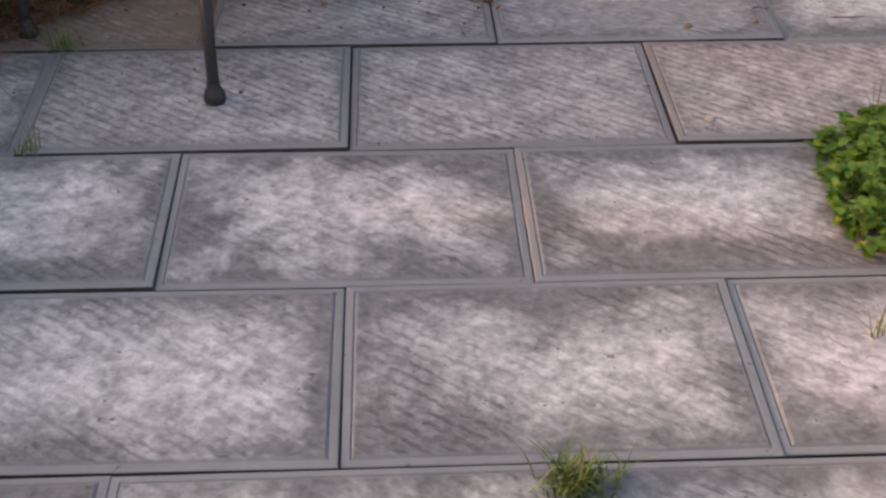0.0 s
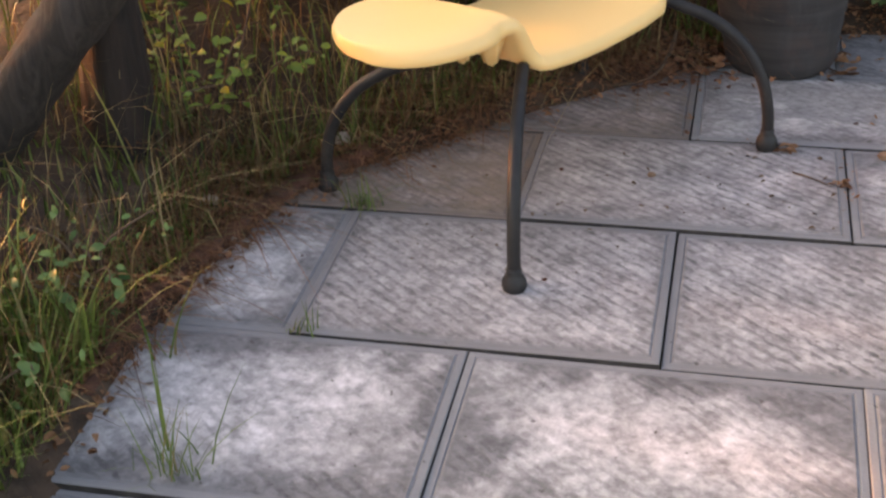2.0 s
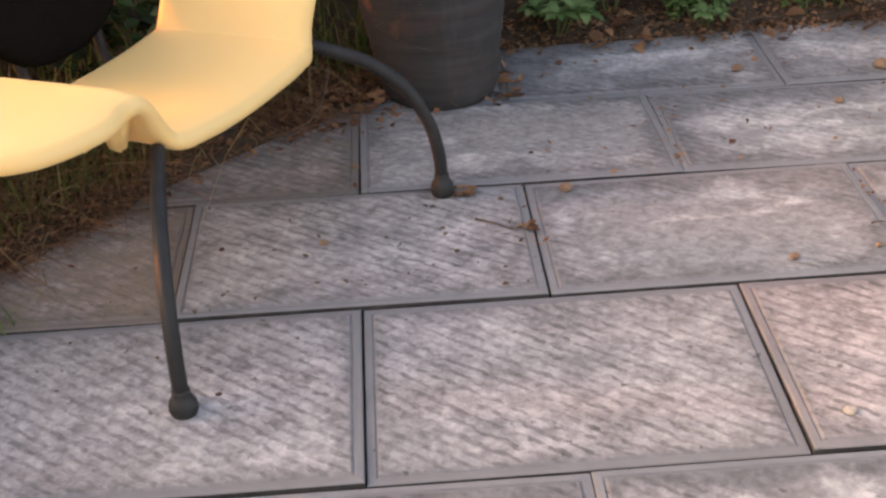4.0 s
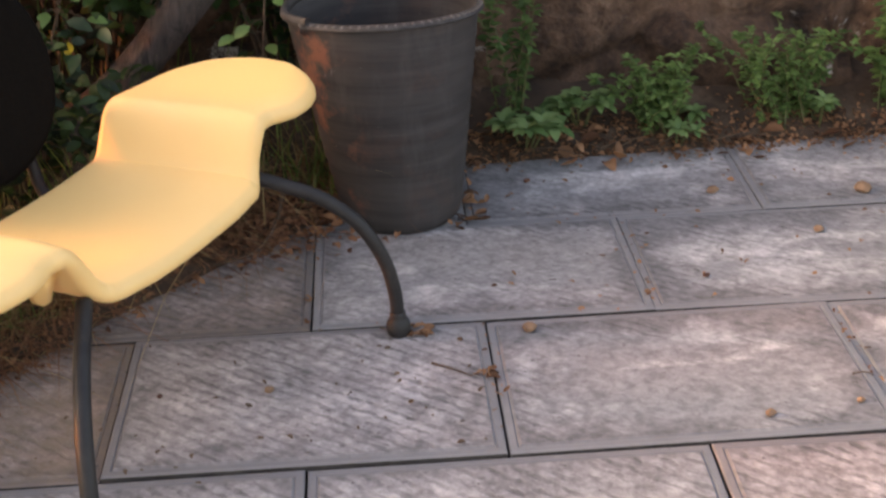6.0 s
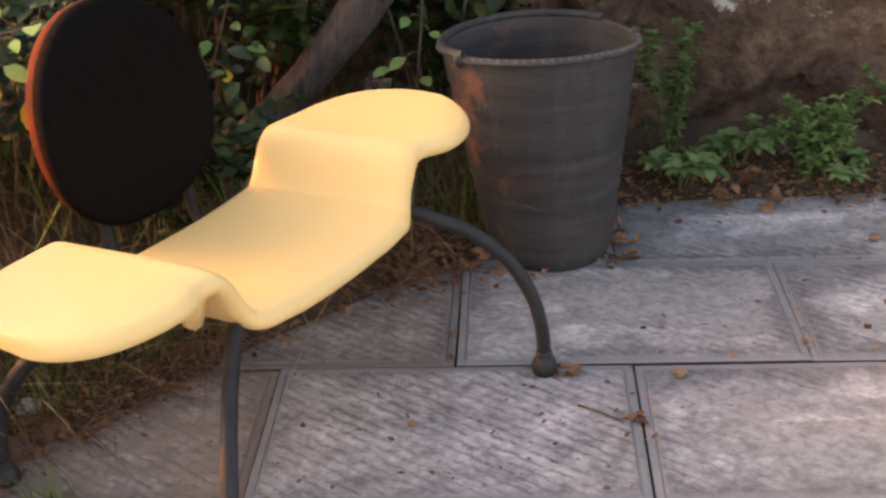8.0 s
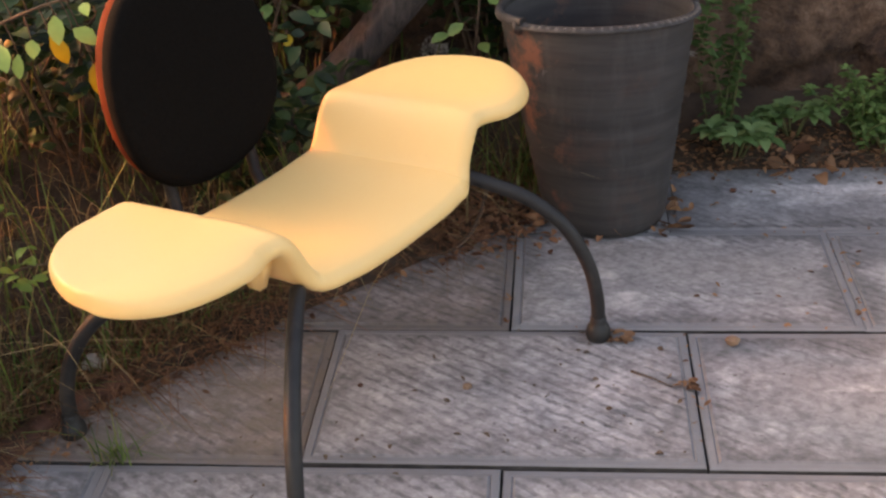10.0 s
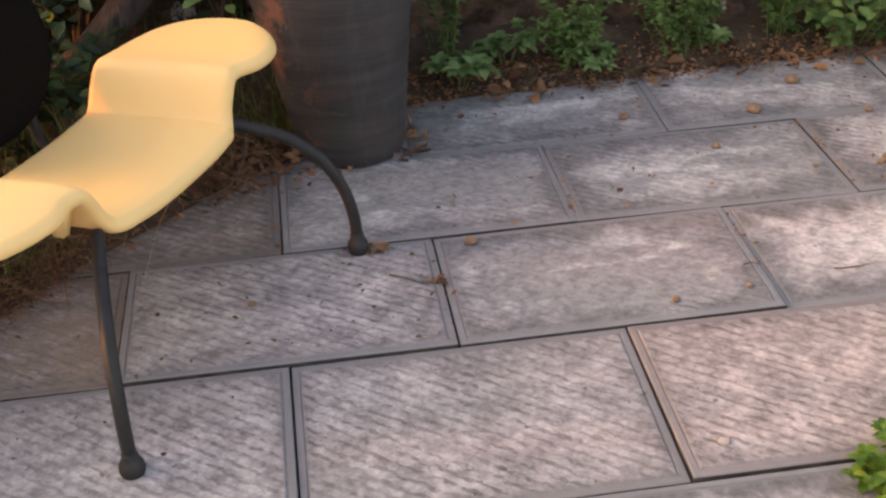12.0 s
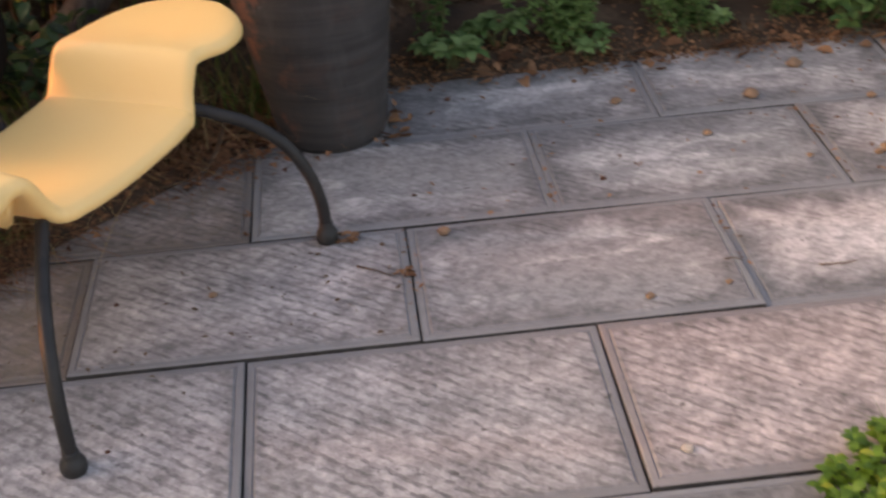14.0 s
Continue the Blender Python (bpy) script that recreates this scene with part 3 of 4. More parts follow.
def build_bucket():
    bucket = empty("bucket", (0.175, 1.612, floor_height(0.17, 1.6)), 0)
    tagged(bucket, "worn black rubber builder's bucket with broken rim, beside the bank", "bucket")
    sides, top = 72, 0.402
    prof = [(0.100, 0.0), (0.112, 0.002), (0.119, 0.010)]
    rows = 44
    for i in range(1, rows):
        z = 0.010 + (top - 0.012) * i / rows
        r = 0.119 + 0.060 * (z / top) ** 0.95
        r += 0.0006 * (1 if (i // 2) % 2 else -1) if 3 < i < rows - 4 else 0
        prof.append((r, z))
    prof += [(0.180, top), (0.1765, top + 0.002), (0.172, top - 0.004)]
    for i in range(12):
        z = top - 0.02 - (top - 0.036) * i / 11
        prof.append((0.113 + 0.058 * (z / top), z))
    prof.append((0.02, 0.014))
    v, f = lathe_data(prof, sides)

    def warp(p):
        """The soft rubber has sagged: the mouth is oval, its front edge pulled up."""
        x, y, z = p
        h = z / top
        return Vector((x * (1 + 0.02 * h) - 0.020 * h, y * (1 - 0.17 * h) + 0.02 * h, z + h * h * (0.020 + 0.018 * max(0.0, -y / 0.18) + 0.004 * max(0.0, y / 0.18) + 0.003 * x / 0.18)))

    raw("body", [warp(q) for q in v], f, M_BUCKET, bucket, "tapered ribbed black rubber wall, low sun painted on as orange smears")

    # the whole lip remains at the back and left; at the front only a ribbed ledge is left
    def arc(a0, a1, r0, r1, z0, z1, n):
        vs, fs = [], []
        for i in range(n + 1):
            a = radians(a0 + (a1 - a0) * i / n)
            c, s = math.cos(a), math.sin(a)
            for r, z in ((r0, z0), (r1, z0 + 0.002), (r1 + 0.002, (z0 + z1) / 2), (r1, z1 - 0.001), ((r0 + r1) / 2, z1 + 0.001), (r0, z1)):
                vs.append(warp((r * c, r * s, z)))
        for i in range(n):
            for k in range(6):
                a, b = i * 6 + k, i * 6 + (k + 1) % 6
                fs.append((a, b, b + 6, a + 6))
        fs += [tuple(range(6)), tuple(range(n * 6 + 5, n * 6 - 1, -1))]
        return vs, fs
    v, f = arc(45, 222, 0.173, 0.186, top - 0.006, top + 0.009, 40)
    raw("lip", v, f, M_LIP, bucket, "thick rolled lip, broken off at the front")
    v, f = arc(222, 374, 0.174, 0.187, top - 0.010, top - 0.001, 40)
    raw("ledge", v, f, M_LIP, bucket)
    # teeth of torn rubber on the front ledge
    vs, fs = [], []
    for i in range(30):
        a = radians(226 + 146 * i / 29)
        c, s = math.cos(a), math.sin(a)
        e = Vector((-s, c, 0)) * 0.0022
        n = len(vs)
        for r in (0.1745, 0.1870):
            for z in (top - 0.003, top + 0.0008):
                q = Vector((r * c, r * s, z))
                vs += [warp(q - e), warp(q + e)]
        fs += [(n, n + 1, n + 3, n + 2), (n + 4, n + 6, n + 7, n + 5), (n, n + 2, n + 6, n + 4), (n + 1, n + 5, n + 7, n + 3), (n + 2, n + 3, n + 7, n + 6), (n, n + 4, n + 5, n + 1)]
    raw("rim_rib", vs, fs, M_RIB, bucket, smooth=False)
    # stumps where the handle tore out
    for a0, z in ((217, 0.0), (371, 0.004)):
        bm = bmesh.new()
        bmesh.ops.create_cube(bm, size=1.0, matrix=Matrix.Diagonal((0.014, 0.020, 0.030, 1)))
        bmesh.ops.bevel(bm, geom=bm.edges[:], offset=0.005, segments=2, affect="EDGES")
        a = radians(a0)
        at = warp((0.181 * math.cos(a), 0.181 * math.sin(a), top + z - 0.006))
        bm.transform(Matrix.Translation(at) @ Matrix.Rotation(a, 4, "Z"))
        part("lug", bm, M_BUCKET, bucket)


def build_log(name, points, r0, r1, mat, label):
    v, f = tube_data(smooth_line(points, 10), lambda s: (r0 + (r1 - r0) * s) * (1 + 0.06 * math.sin(9 * s)), 20, 0.28)
    ob = raw(name, v, f, mat)
    return tagged(ob, label, "log" if name == "log" else "post")


build_ground()
build_wall()
build_chair()
build_bucket()


# ---- wood ----
build_log("post", [(-1.065, 0.81, -0.05), (-1.052, 0.805, 0.3), (-1.02, 0.80, 0.7), (-1.01, 0.80, 1.25)], 0.060, 0.054, M_POST,
          "dark rough wooden post standing in the grass bank")
build_log("log", [(-1.445, 0.62, 0.02), (-1.225, 0.64, 0.21), (-1.045, 0.655, 0.41), (-0.905, 0.665, 0.57)], 0.062, 0.055, M_LOG,
          "weathered grey log leaning against the post")
build_log("log", [(-0.69, 1.76, 0.0), (-0.50, 1.755, 0.145), (-0.375, 1.75, 0.235), (-0.165, 1.75, 0.475), (0.06, 1.76, 0.78)], 0.040, 0.043, M_LOG_PALE,
          "slanting weathered log in the brambles behind the chair")


# ---- edging along the bank ----
def build_edging():
    rng = random.Random(3)
    edging = empty("edging")
    tagged(edging, "crumbling reddish brick edging along the bank", "edging", kind="structure")
    run = [p for p in EDGE if 0.10 < p.y < 1.0 and p.x < 0]
    k = 0
    for a, b in zip(run, run[1:]):
        d = b - a
        steps = max(1, round(d.length / 0.075))
        for i in range(steps):
            c = a + d * ((i + 0.5) / steps)
            bm = bmesh.new()
            bmesh.ops.create_cube(bm, size=1.0, matrix=Matrix.Diagonal((d.length / steps * 0.95, 0.036, 0.05, 1)))
            bmesh.ops.subdivide_edges(bm, edges=bm.edges[:], cuts=1, use_grid_fill=True)
            for v in bm.verts:
                v.co += noise.noise_vector(Vector((v.co.x * 30 + k * 7, v.co.y * 30, v.co.z * 30))) * 0.007
            bm.transform(Matrix.Translation((c.x - 0.014, c.y + 0.012, 0.0035 + rng.uniform(-0.009, 0.007))) @ Matrix.Rotation(math.atan2(d.y, d.x) + rng.uniform(-0.12, 0.12), 4, "Z") @ Matrix.Rotation(rng.uniform(-0.2, 0.2), 4, "X"))
            part("brick", bm, M_BRICK, edging)
            k += 1


# ---- plants ----
def on_bank(rng, x0, x1, y0, y1, least=0.02, most=9.0):
    while True:
        x, y = rng.uniform(x0, x1), rng.uniform(y0, y1)
        e = beyond_edge(x, y)
        if least < e < most:
            return Vector((x, y, max(bank_height(x, y) - 0.01, -0.02)))


def grass_patch(name, label, seed, count, box, height, mat, least=0.02, most=9.0, width=0.005, toward=None, bend=0.5):
    b = Bunch(seed)
    rng = b.rng
    for _ in range(count):
        p = on_bank(rng, *box, least, most)
        if noise.noise(p * 5 + Vector((seed, 0, 0))) < -0.15 and rng.random() < 0.8:
            continue
        a = rng.uniform(0, 6.283)
        lean = Vector((math.cos(a), math.sin(a))) * rng.uniform(0.1, 0.9)
        if toward:
            lean += Vector(toward) * rng.uniform(0.2, 1.0)
        b.blade(p, lean, rng.uniform(*height), width * rng.uniform(0.5, 1.2), bend * rng.uniform(0.3, 1.3))
    return tagged(b.make(name, mat), label, "grass", kind="stuff")


def bush(label, seed, centre, size, count, leaf, mat, stems=9, category="bush", stalk=M_TWIG):
    """Arching stems with leaves along them, over the ground at the centre."""
    cx, cy, cz = centre
    root = empty("bush", (cx, cy, cz))
    tagged(root, label, category)
    st, lv = Bunch(seed), Bunch(seed + 1)
    rng = lv.rng
    per = count // stems
    for _ in range(stems):
        a = rng.uniform(0, 6.283)
        r0, r1 = rng.uniform(0, 0.25), rng.uniform(0.35, 1.0)
        top = rng.uniform(0.45, 1.0) * size[2]
        p0 = Vector((math.cos(a) * r0 * size[0], math.sin(a) * r0 * size[1], -0.02))
        p2 = Vector((math.cos(a) * r1 * size[0], math.sin(a) * r1 * size[1], top))
        p1 = (p0 + p2) / 2 + Vector((rng.uniform(-0.05, 0.05), rng.uniform(-0.05, 0.05), top * 0.22))
        p3 = p2 + Vector((math.cos(a) * 0.12 * size[0], math.sin(a) * 0.12 * size[1], -0.12 * size[2] * rng.random()))
        st.tube([p0, p1, p2, p3], 0.0035, 0.0012, 5, 5)
        line = smooth_line([p0, p1, p2, p3], 12)
        for _ in range(per):
            i = int(len(line) * (0.12 + 0.88 * rng.random() ** 0.7)) - 1
            q = line[max(i, 0)]
            off = Vector((rng.gauss(0, 1), rng.gauss(0, 1), rng.gauss(0, 0.8))) * leaf * 1.1
            way = Vector((rng.gauss(0, 1), rng.gauss(0, 1) - 0.25, rng.uniform(-0.5, 0.6)))
            up = Vector((rng.gauss(0, 0.45), rng.gauss(0, 0.45) - 0.4, 1))
            n = leaf * rng.uniform(0.55, 1.25)
            lv.leaf(q + off, way, up, n, n * rng.uniform(0.45, 0.68), 0.3, 0.25)
    st.make("stem", stalk, root)
    lv.make("foliage", mat, root)
    return root


def rosette_plant(label, seed, at, heads, mat=M_ROSETTE, spread=0.06, head=0.05):
    """A low weed: several heads of paddle leaves on short stems."""
    root = empty("weed", at)
    tagged(root, label, "weed", "weeds along the wall")
    st, lv = Bunch(seed), Bunch(seed + 1)
    rng = lv.rng
    for _ in range(heads):
        a, r = rng.uniform(0, 6.283), spread * math.sqrt(rng.random())
        top = Vector((math.cos(a) * r, math.sin(a) * r * 0.8, rng.uniform(0.02, 0.055) + 0.02))
        st.tube([(top.x * 0.2, top.y * 0.2, -0.01), (top.x * 0.6, top.y * 0.6, top.z * 0.7), top], 0.003, 0.0018, 5, 3)
        n = rng.randint(8, 12)
        for k in range(n):
            b = 6.283 * k / n + rng.uniform(-0.2, 0.2)
            el = rng.uniform(-0.05, 0.75)
            way = Vector((math.cos(b) * math.cos(el), math.sin(b) * math.cos(el) - 0.15, math.sin(el)))
            ln = head * rng.uniform(0.7, 1.1)
            lv.leaf(top, way, (0, 0, 1), ln, ln * 0.50, 0.25, 0.3)
    st.make("stem", M_STEM, root)
    lv.make("foliage", mat, root)


def upright_weed(label, seed, at, stalks, height, spread, leaf, mat=M_LEAF):
    """Thin upright stalks with small whorls of leaves."""
    root = empty("weed", at)
    tagged(root, label, "weed", "weeds along the wall")
    st, lv = Bunch(seed), Bunch(seed + 1)
    rng = lv.rng
    for _ in range(stalks):
        h = height * rng.uniform(0.5, 1.0)
        p0 = Vector((rng.gauss(0, 0.3) * spread, rng.gauss(0, 0.25) * spread, -0.02))
        p2 = Vector((rng.gauss(0, 1) * spread, rng.gauss(0, 0.5) * spread - 0.02, h))
        p1 = (p0 + p2) / 2 + Vector((rng.gauss(0, 0.2) * spread, 0, h * 0.12))
        st.tube([p0, p1, p2], 0.0022, 0.0009, 5, 6)
        line = smooth_line([p0, p1, p2], 10)
        for q in line[4:]:
            for _ in range(rng.randint(1, 3)):
                a = rng.uniform(0, 6.283)
                way = Vector((math.cos(a), math.sin(a), rng.uniform(-0.2, 0.7)))
                ln = leaf * rng.uniform(0.5, 1.15)
                lv.leaf(q, way, (0, -0.3, 1), ln, ln * rng.uniform(0.35, 0.55), 0.25, 0.3)
        for _ in range(6):
            a = rng.uniform(0, 6.283)
            ln = leaf * rng.uniform(0.6, 1.0)
            lv.leaf(p2, (math.cos(a), math.sin(a), 0.5), (0, 0, 1), ln, ln * 0.45)
    st.make("stem", M_STEM, root)
    lv.make("foliage", mat, root)


def low_clump(label, seed, patches, height, leaf, mat):
    """A spreading mat of short leafy shoots."""
    root = empty("clump_plant", (patches[0][0], patches[0][1], floor_height(patches[0][0], patches[0][1])))
    tagged(root, label, "plant")
    st, lv = Bunch(seed), Bunch(seed + 1)
    rng = lv.rng
    for x, y, r, shoots in patches:
        for _ in range(shoots):
            a, q = rng.uniform(0, 6.283), r * math.sqrt(rng.random())
            fx, fy = x + math.cos(a) * q, y + math.sin(a) * q
            h = height * (1.05 - 0.75 * (q / r) ** 2) * rng.uniform(0.7, 1.1)
            base = Vector((fx, fy, 0)) - root.location
            base.z = floor_height(fx, fy) - root.location.z
            tip = base + Vector((math.cos(a) * 0.03 * q / r + rng.gauss(0, 0.006), math.sin(a) * 0.03 * q / r + rng.gauss(0, 0.006), h))
            st.tube([base, (base + tip) / 2, tip], 0.002, 0.001, 4, 2)
            for s in (0.35, 0.6, 0.82, 1.0):
                c = base + (tip - base) * s
                b0 = rng.uniform(0, 3.14)
                for k in range(3 if s < 1 else 4):
                    b = b0 + k * (2.1 if s < 1 else 1.57)
                    el = rng.uniform(0.0, 0.7)
                    n = leaf * rng.uniform(0.6, 1.15)
                    lv.leaf(c, (math.cos(b) * math.cos(el), math.sin(b) * math.cos(el), math.sin(el)), (0, 0, 1), n, n * rng.uniform(0.55, 0.75), 0.2, 0.3)
    st.make("stem", M_STEM, root)
    lv.make("foliage", mat, root, "small fleshy bright green leaves")


def tuft(label, seed, at, count, height, spread, mat=M_GRASS, width=0.003, bend=0.6):
    b = Bunch(seed)
    for _ in range(count):
        a = b.rng.uniform(0, 6.283)
        lean = Vector((math.cos(a), math.sin(a))) * b.rng.uniform(0.2, 1.3)
        p = (b.rng.gauss(0, spread), b.rng.gauss(0, spread * 0.6), -0.004)
        b.blade(p, lean, height * b.rng.uniform(0.4, 1.1), width * b.rng.uniform(0.6, 1.2), bend * b.rng.uniform(0.3, 1.3))
    ob = b.make("grass_tuft", mat)
    ob.location = (at[0], at[1], floor_height(*at) if len(at) == 2 else at[2])
    tagged(ob, label, "grass")


def leafy_sprig(label, seed, line, leaves, size, mat, yellow=()):
    """A thin branch with single oval leaves held out from it on short stalks."""
    root = empty("sprig", line[0])
    tagged(root, label, "branch")
    o = Vector(line[0])
    st, rng = Bunch(seed), random.Random(seed + 1)
    st.tube([Vector(p) - o for p in line], 0.004, 0.0018, 6, 6)
    run = smooth_line([Vector(p) - o for p in line], 10)
    for k, (x, y, z) in enumerate(leaves):
        at = Vector((x, y, z)) - o
        near = min(run, key=lambda q: (q - at).length)
        st.tube([near, (near + at) / 2 + Vector((0, 0, 0.006)), at], 0.0014, 0.0009, 4, 3)
        way = (at - near).normalized() + Vector((rng.gauss(0, 0.45), -0.35 + rng.gauss(0, 0.3), rng.gauss(-0.05, 0.35)))
        way.z *= 0.45
        n = size * rng.uniform(0.75, 1.2)
        one = Bunch(seed + 10 + k)
        one.leaf(at, way, (rng.gauss(0, 0.25), -0.45, 0.9), n, n * rng.uniform(0.5, 0.68), 0.2, 0.2)
        raw("leaf", one.v, one.f, M_YELLOW if k in yellow else mat, root, "yellowed leaf" if k in yellow else "")
    st.make("stem", M_TWIG, root)


build_edging()
leafy_sprig("arching branch with pale green oval leaves by the backrest", 501,
            [(-0.962, 1.282, 0.483), (-0.827, 1.219, 0.546), (-0.728, 1.201, 0.587), (-0.629, 1.192, 0.614)],
            [(-0.764, 1.201, 0.605), (-0.737, 1.192, 0.632), (-0.710, 1.192, 0.573), (-0.701, 1.183, 0.618), (-0.669, 1.183, 0.632), (-0.656, 1.183, 0.596), (-0.683, 1.192, 0.551),
             (-0.723, 1.192, 0.542), (-0.755, 1.192, 0.533), (-0.786, 1.201, 0.506), (-0.818, 1.210, 0.519), (-0.836, 1.210, 0.573), (-0.805, 1.210, 0.609), (-0.620, 1.183, 0.618), (-0.660, 1.192, 0.492)],
            0.046, M_PALELEAF, (7, 14))
leafy_sprig("thin bramble shoot with round green leaves before the log", 540,
            [(-0.56, 1.68, 0.12), (-0.52, 1.66, 0.25), (-0.47, 1.66, 0.38), (-0.42, 1.67, 0.52)],
            [(-0.53, 1.64, 0.27), (-0.48, 1.64, 0.30), (-0.50, 1.64, 0.35), (-0.44, 1.64, 0.37), (-0.47, 1.64, 0.43), (-0.42, 1.65, 0.46), (-0.52, 1.65, 0.20), (-0.40, 1.65, 0.41)],
            0.042, M_LEAF, (3,))
leafy_sprig("thin bramble shoot with round green leaves beside the bucket", 570,
            [(-0.10, 1.72, 0.10), (-0.09, 1.70, 0.24), (-0.075, 1.70, 0.36), (-0.06, 1.70, 0.50)],
            [(-0.12, 1.68, 0.30), (-0.07, 1.68, 0.33), (-0.10, 1.68, 0.37), (-0.05, 1.68, 0.42), (-0.09, 1.68, 0.45), (-0.13, 1.68, 0.35)],
            0.038, M_LEAF)
grass_patch("grass", "long green grass growing on the bank edge", 21, 3000, (-1.5, -0.85, -0.5, 0.28), (0.07, 0.25), M_GRASS, 0.015, 0.6, 0.006, (0.35, -0.1), 0.6)
grass_patch("grass", "low green grass round the post", 28, 900, (-1.5, -0.85, 0.25, 0.95), (0.03, 0.10), M_GRASS, 0.03, 0.6, 0.005, (0.35, -0.1), 0.6)
grass_patch("grass", "short green grass spilling over the slabs' edge", 25, 1500, (-1.1, -0.2, -0.5, 1.35), (0.04, 0.12), M_GRASS, 0.03, 0.16, 0.004, (0.5, -0.25), 0.8)
grass_patch("grass", "sparse tall green grass among brambles", 22, 900, (-1.5, 0.25, 0.7, 2.0), (0.08, 0.38), M_GRASS, 0.05, 0.9, 0.0045)
grass_patch("grass", "dry straw grass hanging over the paving edge", 23, 4200, (-1.1, 0.2, -0.3, 1.75), (0.03, 0.13), M_DRYGRASS, 0.025, 0.27, 0.0032, (0.3, -0.4), 0.9)
grass_patch("grass", "dry matted grass on the bank", 24, 2600, (-1.5, 0.1, 0.1, 1.9), (0.04, 0.22), M_DRYGRASS, 0.06, 0.8, 0.0035, (0.3, -0.4), 1.5)
grass_patch("straw", "pale straw stalks tangled on the bank", 26, 420, (-1.3, 0.0, 0.0, 1.7), (0.10, 0.34), M_STRAW, 0.0, 0.5, 0.0028, (0.3, -0.5), 1.3)
grass_patch("straw", "pale broken straw lying in the bank litter", 29, 500, (-1.1, 0.1, 0.3, 1.7), (0.02, 0.08), M_STRAW, -0.01, 0.2, 0.0026, (0.5, -0.5), 1.9)
grass_patch("straw", "reddish straw litter on the paving's edge", 27, 5200, (-1.1, 0.1, 0.1, 1.7), (0.02, 0.09), M_RUSSET, -0.02, 0.17, 0.0032, (0.5, -0.5), 1.9)
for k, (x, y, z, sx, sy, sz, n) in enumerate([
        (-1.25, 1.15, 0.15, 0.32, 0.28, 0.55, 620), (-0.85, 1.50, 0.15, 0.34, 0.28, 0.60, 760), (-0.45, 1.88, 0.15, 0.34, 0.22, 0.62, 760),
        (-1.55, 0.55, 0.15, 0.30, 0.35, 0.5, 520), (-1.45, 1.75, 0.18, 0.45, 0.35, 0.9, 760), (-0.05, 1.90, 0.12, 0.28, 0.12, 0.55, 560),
        # (-1.75, 0.30) and (-1.95, 0.75) are added out of view to shade the log
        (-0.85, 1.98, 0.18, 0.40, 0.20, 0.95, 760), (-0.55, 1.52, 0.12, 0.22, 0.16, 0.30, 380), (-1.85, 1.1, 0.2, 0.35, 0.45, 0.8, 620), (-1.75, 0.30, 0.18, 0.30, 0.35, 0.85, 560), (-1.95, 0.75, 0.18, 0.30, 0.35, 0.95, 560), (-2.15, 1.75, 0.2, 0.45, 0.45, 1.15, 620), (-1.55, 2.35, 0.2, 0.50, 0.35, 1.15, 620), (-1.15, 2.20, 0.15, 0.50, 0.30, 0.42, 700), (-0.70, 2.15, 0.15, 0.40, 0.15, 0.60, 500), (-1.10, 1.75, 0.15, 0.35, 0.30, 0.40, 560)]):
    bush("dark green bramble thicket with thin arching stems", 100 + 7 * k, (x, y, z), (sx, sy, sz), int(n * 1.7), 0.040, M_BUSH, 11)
bush("low leafy bramble shoots on the bank", 191, (-0.95, 1.02, 0.10), (0.26, 0.20, 0.2), 200, 0.026, M_YELLEAF, 10)
bush("leafy green weed on the bank edge", 192, (-0.93, 0.42, 0.05), (0.10, 0.16, 0.13), 60, 0.024, M_LEAF, 7)
bush("leafy green weed on the bank edge", 193, (-0.98, 0.10, 0.05), (0.12, 0.16, 0.15), 70, 0.026, M_LEAF, 7)
upright_weed("tall leafy green weed beside the bucket against the wall", 201, (0.45, 1.90, 0.0), 8, 0.36, 0.045, 0.026, M_WEED)
rosette_plant("low rosette weed at the foot of the wall", 202, (0.46, 1.845, 0.0), 9, M_ROSETTE, 0.085, 0.048)
rosette_plant("low rosette weed at the foot of the wall", 203, (0.585, 1.89, 0.03), 6, M_ROSETTE, 0.055, 0.045)
upright_weed("bushy green weed at the foot of the wall", 204, (0.75, 1.89, 0.0), 30, 0.20, 0.075, 0.022)
rosette_plant("low rosette weed at the foot of the wall", 205, (0.79, 1.84, 0.0), 7, M_ROSETTE, 0.07, 0.033)
upright_weed("bushy green weed with thin stalks by the wall", 206, (1.06, 1.91, 0.0), 36, 0.24, 0.095, 0.021)
rosette_plant("low rosette weed at the foot of the wall", 207, (1.12, 1.87, 0.0), 5, M_ROSETTE, 0.05, 0.036)
upright_weed("bushy green weed by the wall", 208, (1.30, 1.93, 0.0), 14, 0.30, 0.06, 0.032)
bush("dense dark green leafy plant at the wall's foot", 209, (1.50, 1.90, 0.0), (0.17, 0.08, 0.20), 420, 0.038, M_LEAF, 16, "plant", M_STEM)
bush("dense dark green leafy plant at the wall's foot", 211, (1.80, 1.93, 0.0), (0.18, 0.08, 0.20), 400, 0.038, M_LEAF, 16, "plant", M_STEM)
low_clump("dense bright green leafy clump growing from a paving joint", 220,
          [(0.97, 0.30, 0.115, 100), (0.91, 0.18, 0.085, 55), (0.865, 0.07, 0.045, 16), (1.13, 0.33, 0.13, 110), (1.22, 0.20, 0.15, 110), (1.05, 0.15, 0.10, 55)], 0.07, 0.021, M_SUCC)
tuft("thin grass stalks rising from the green clump", 230, (0.98, 0.39), 9, 0.16, 0.012, M_GRASS, 0.003, 0.3)
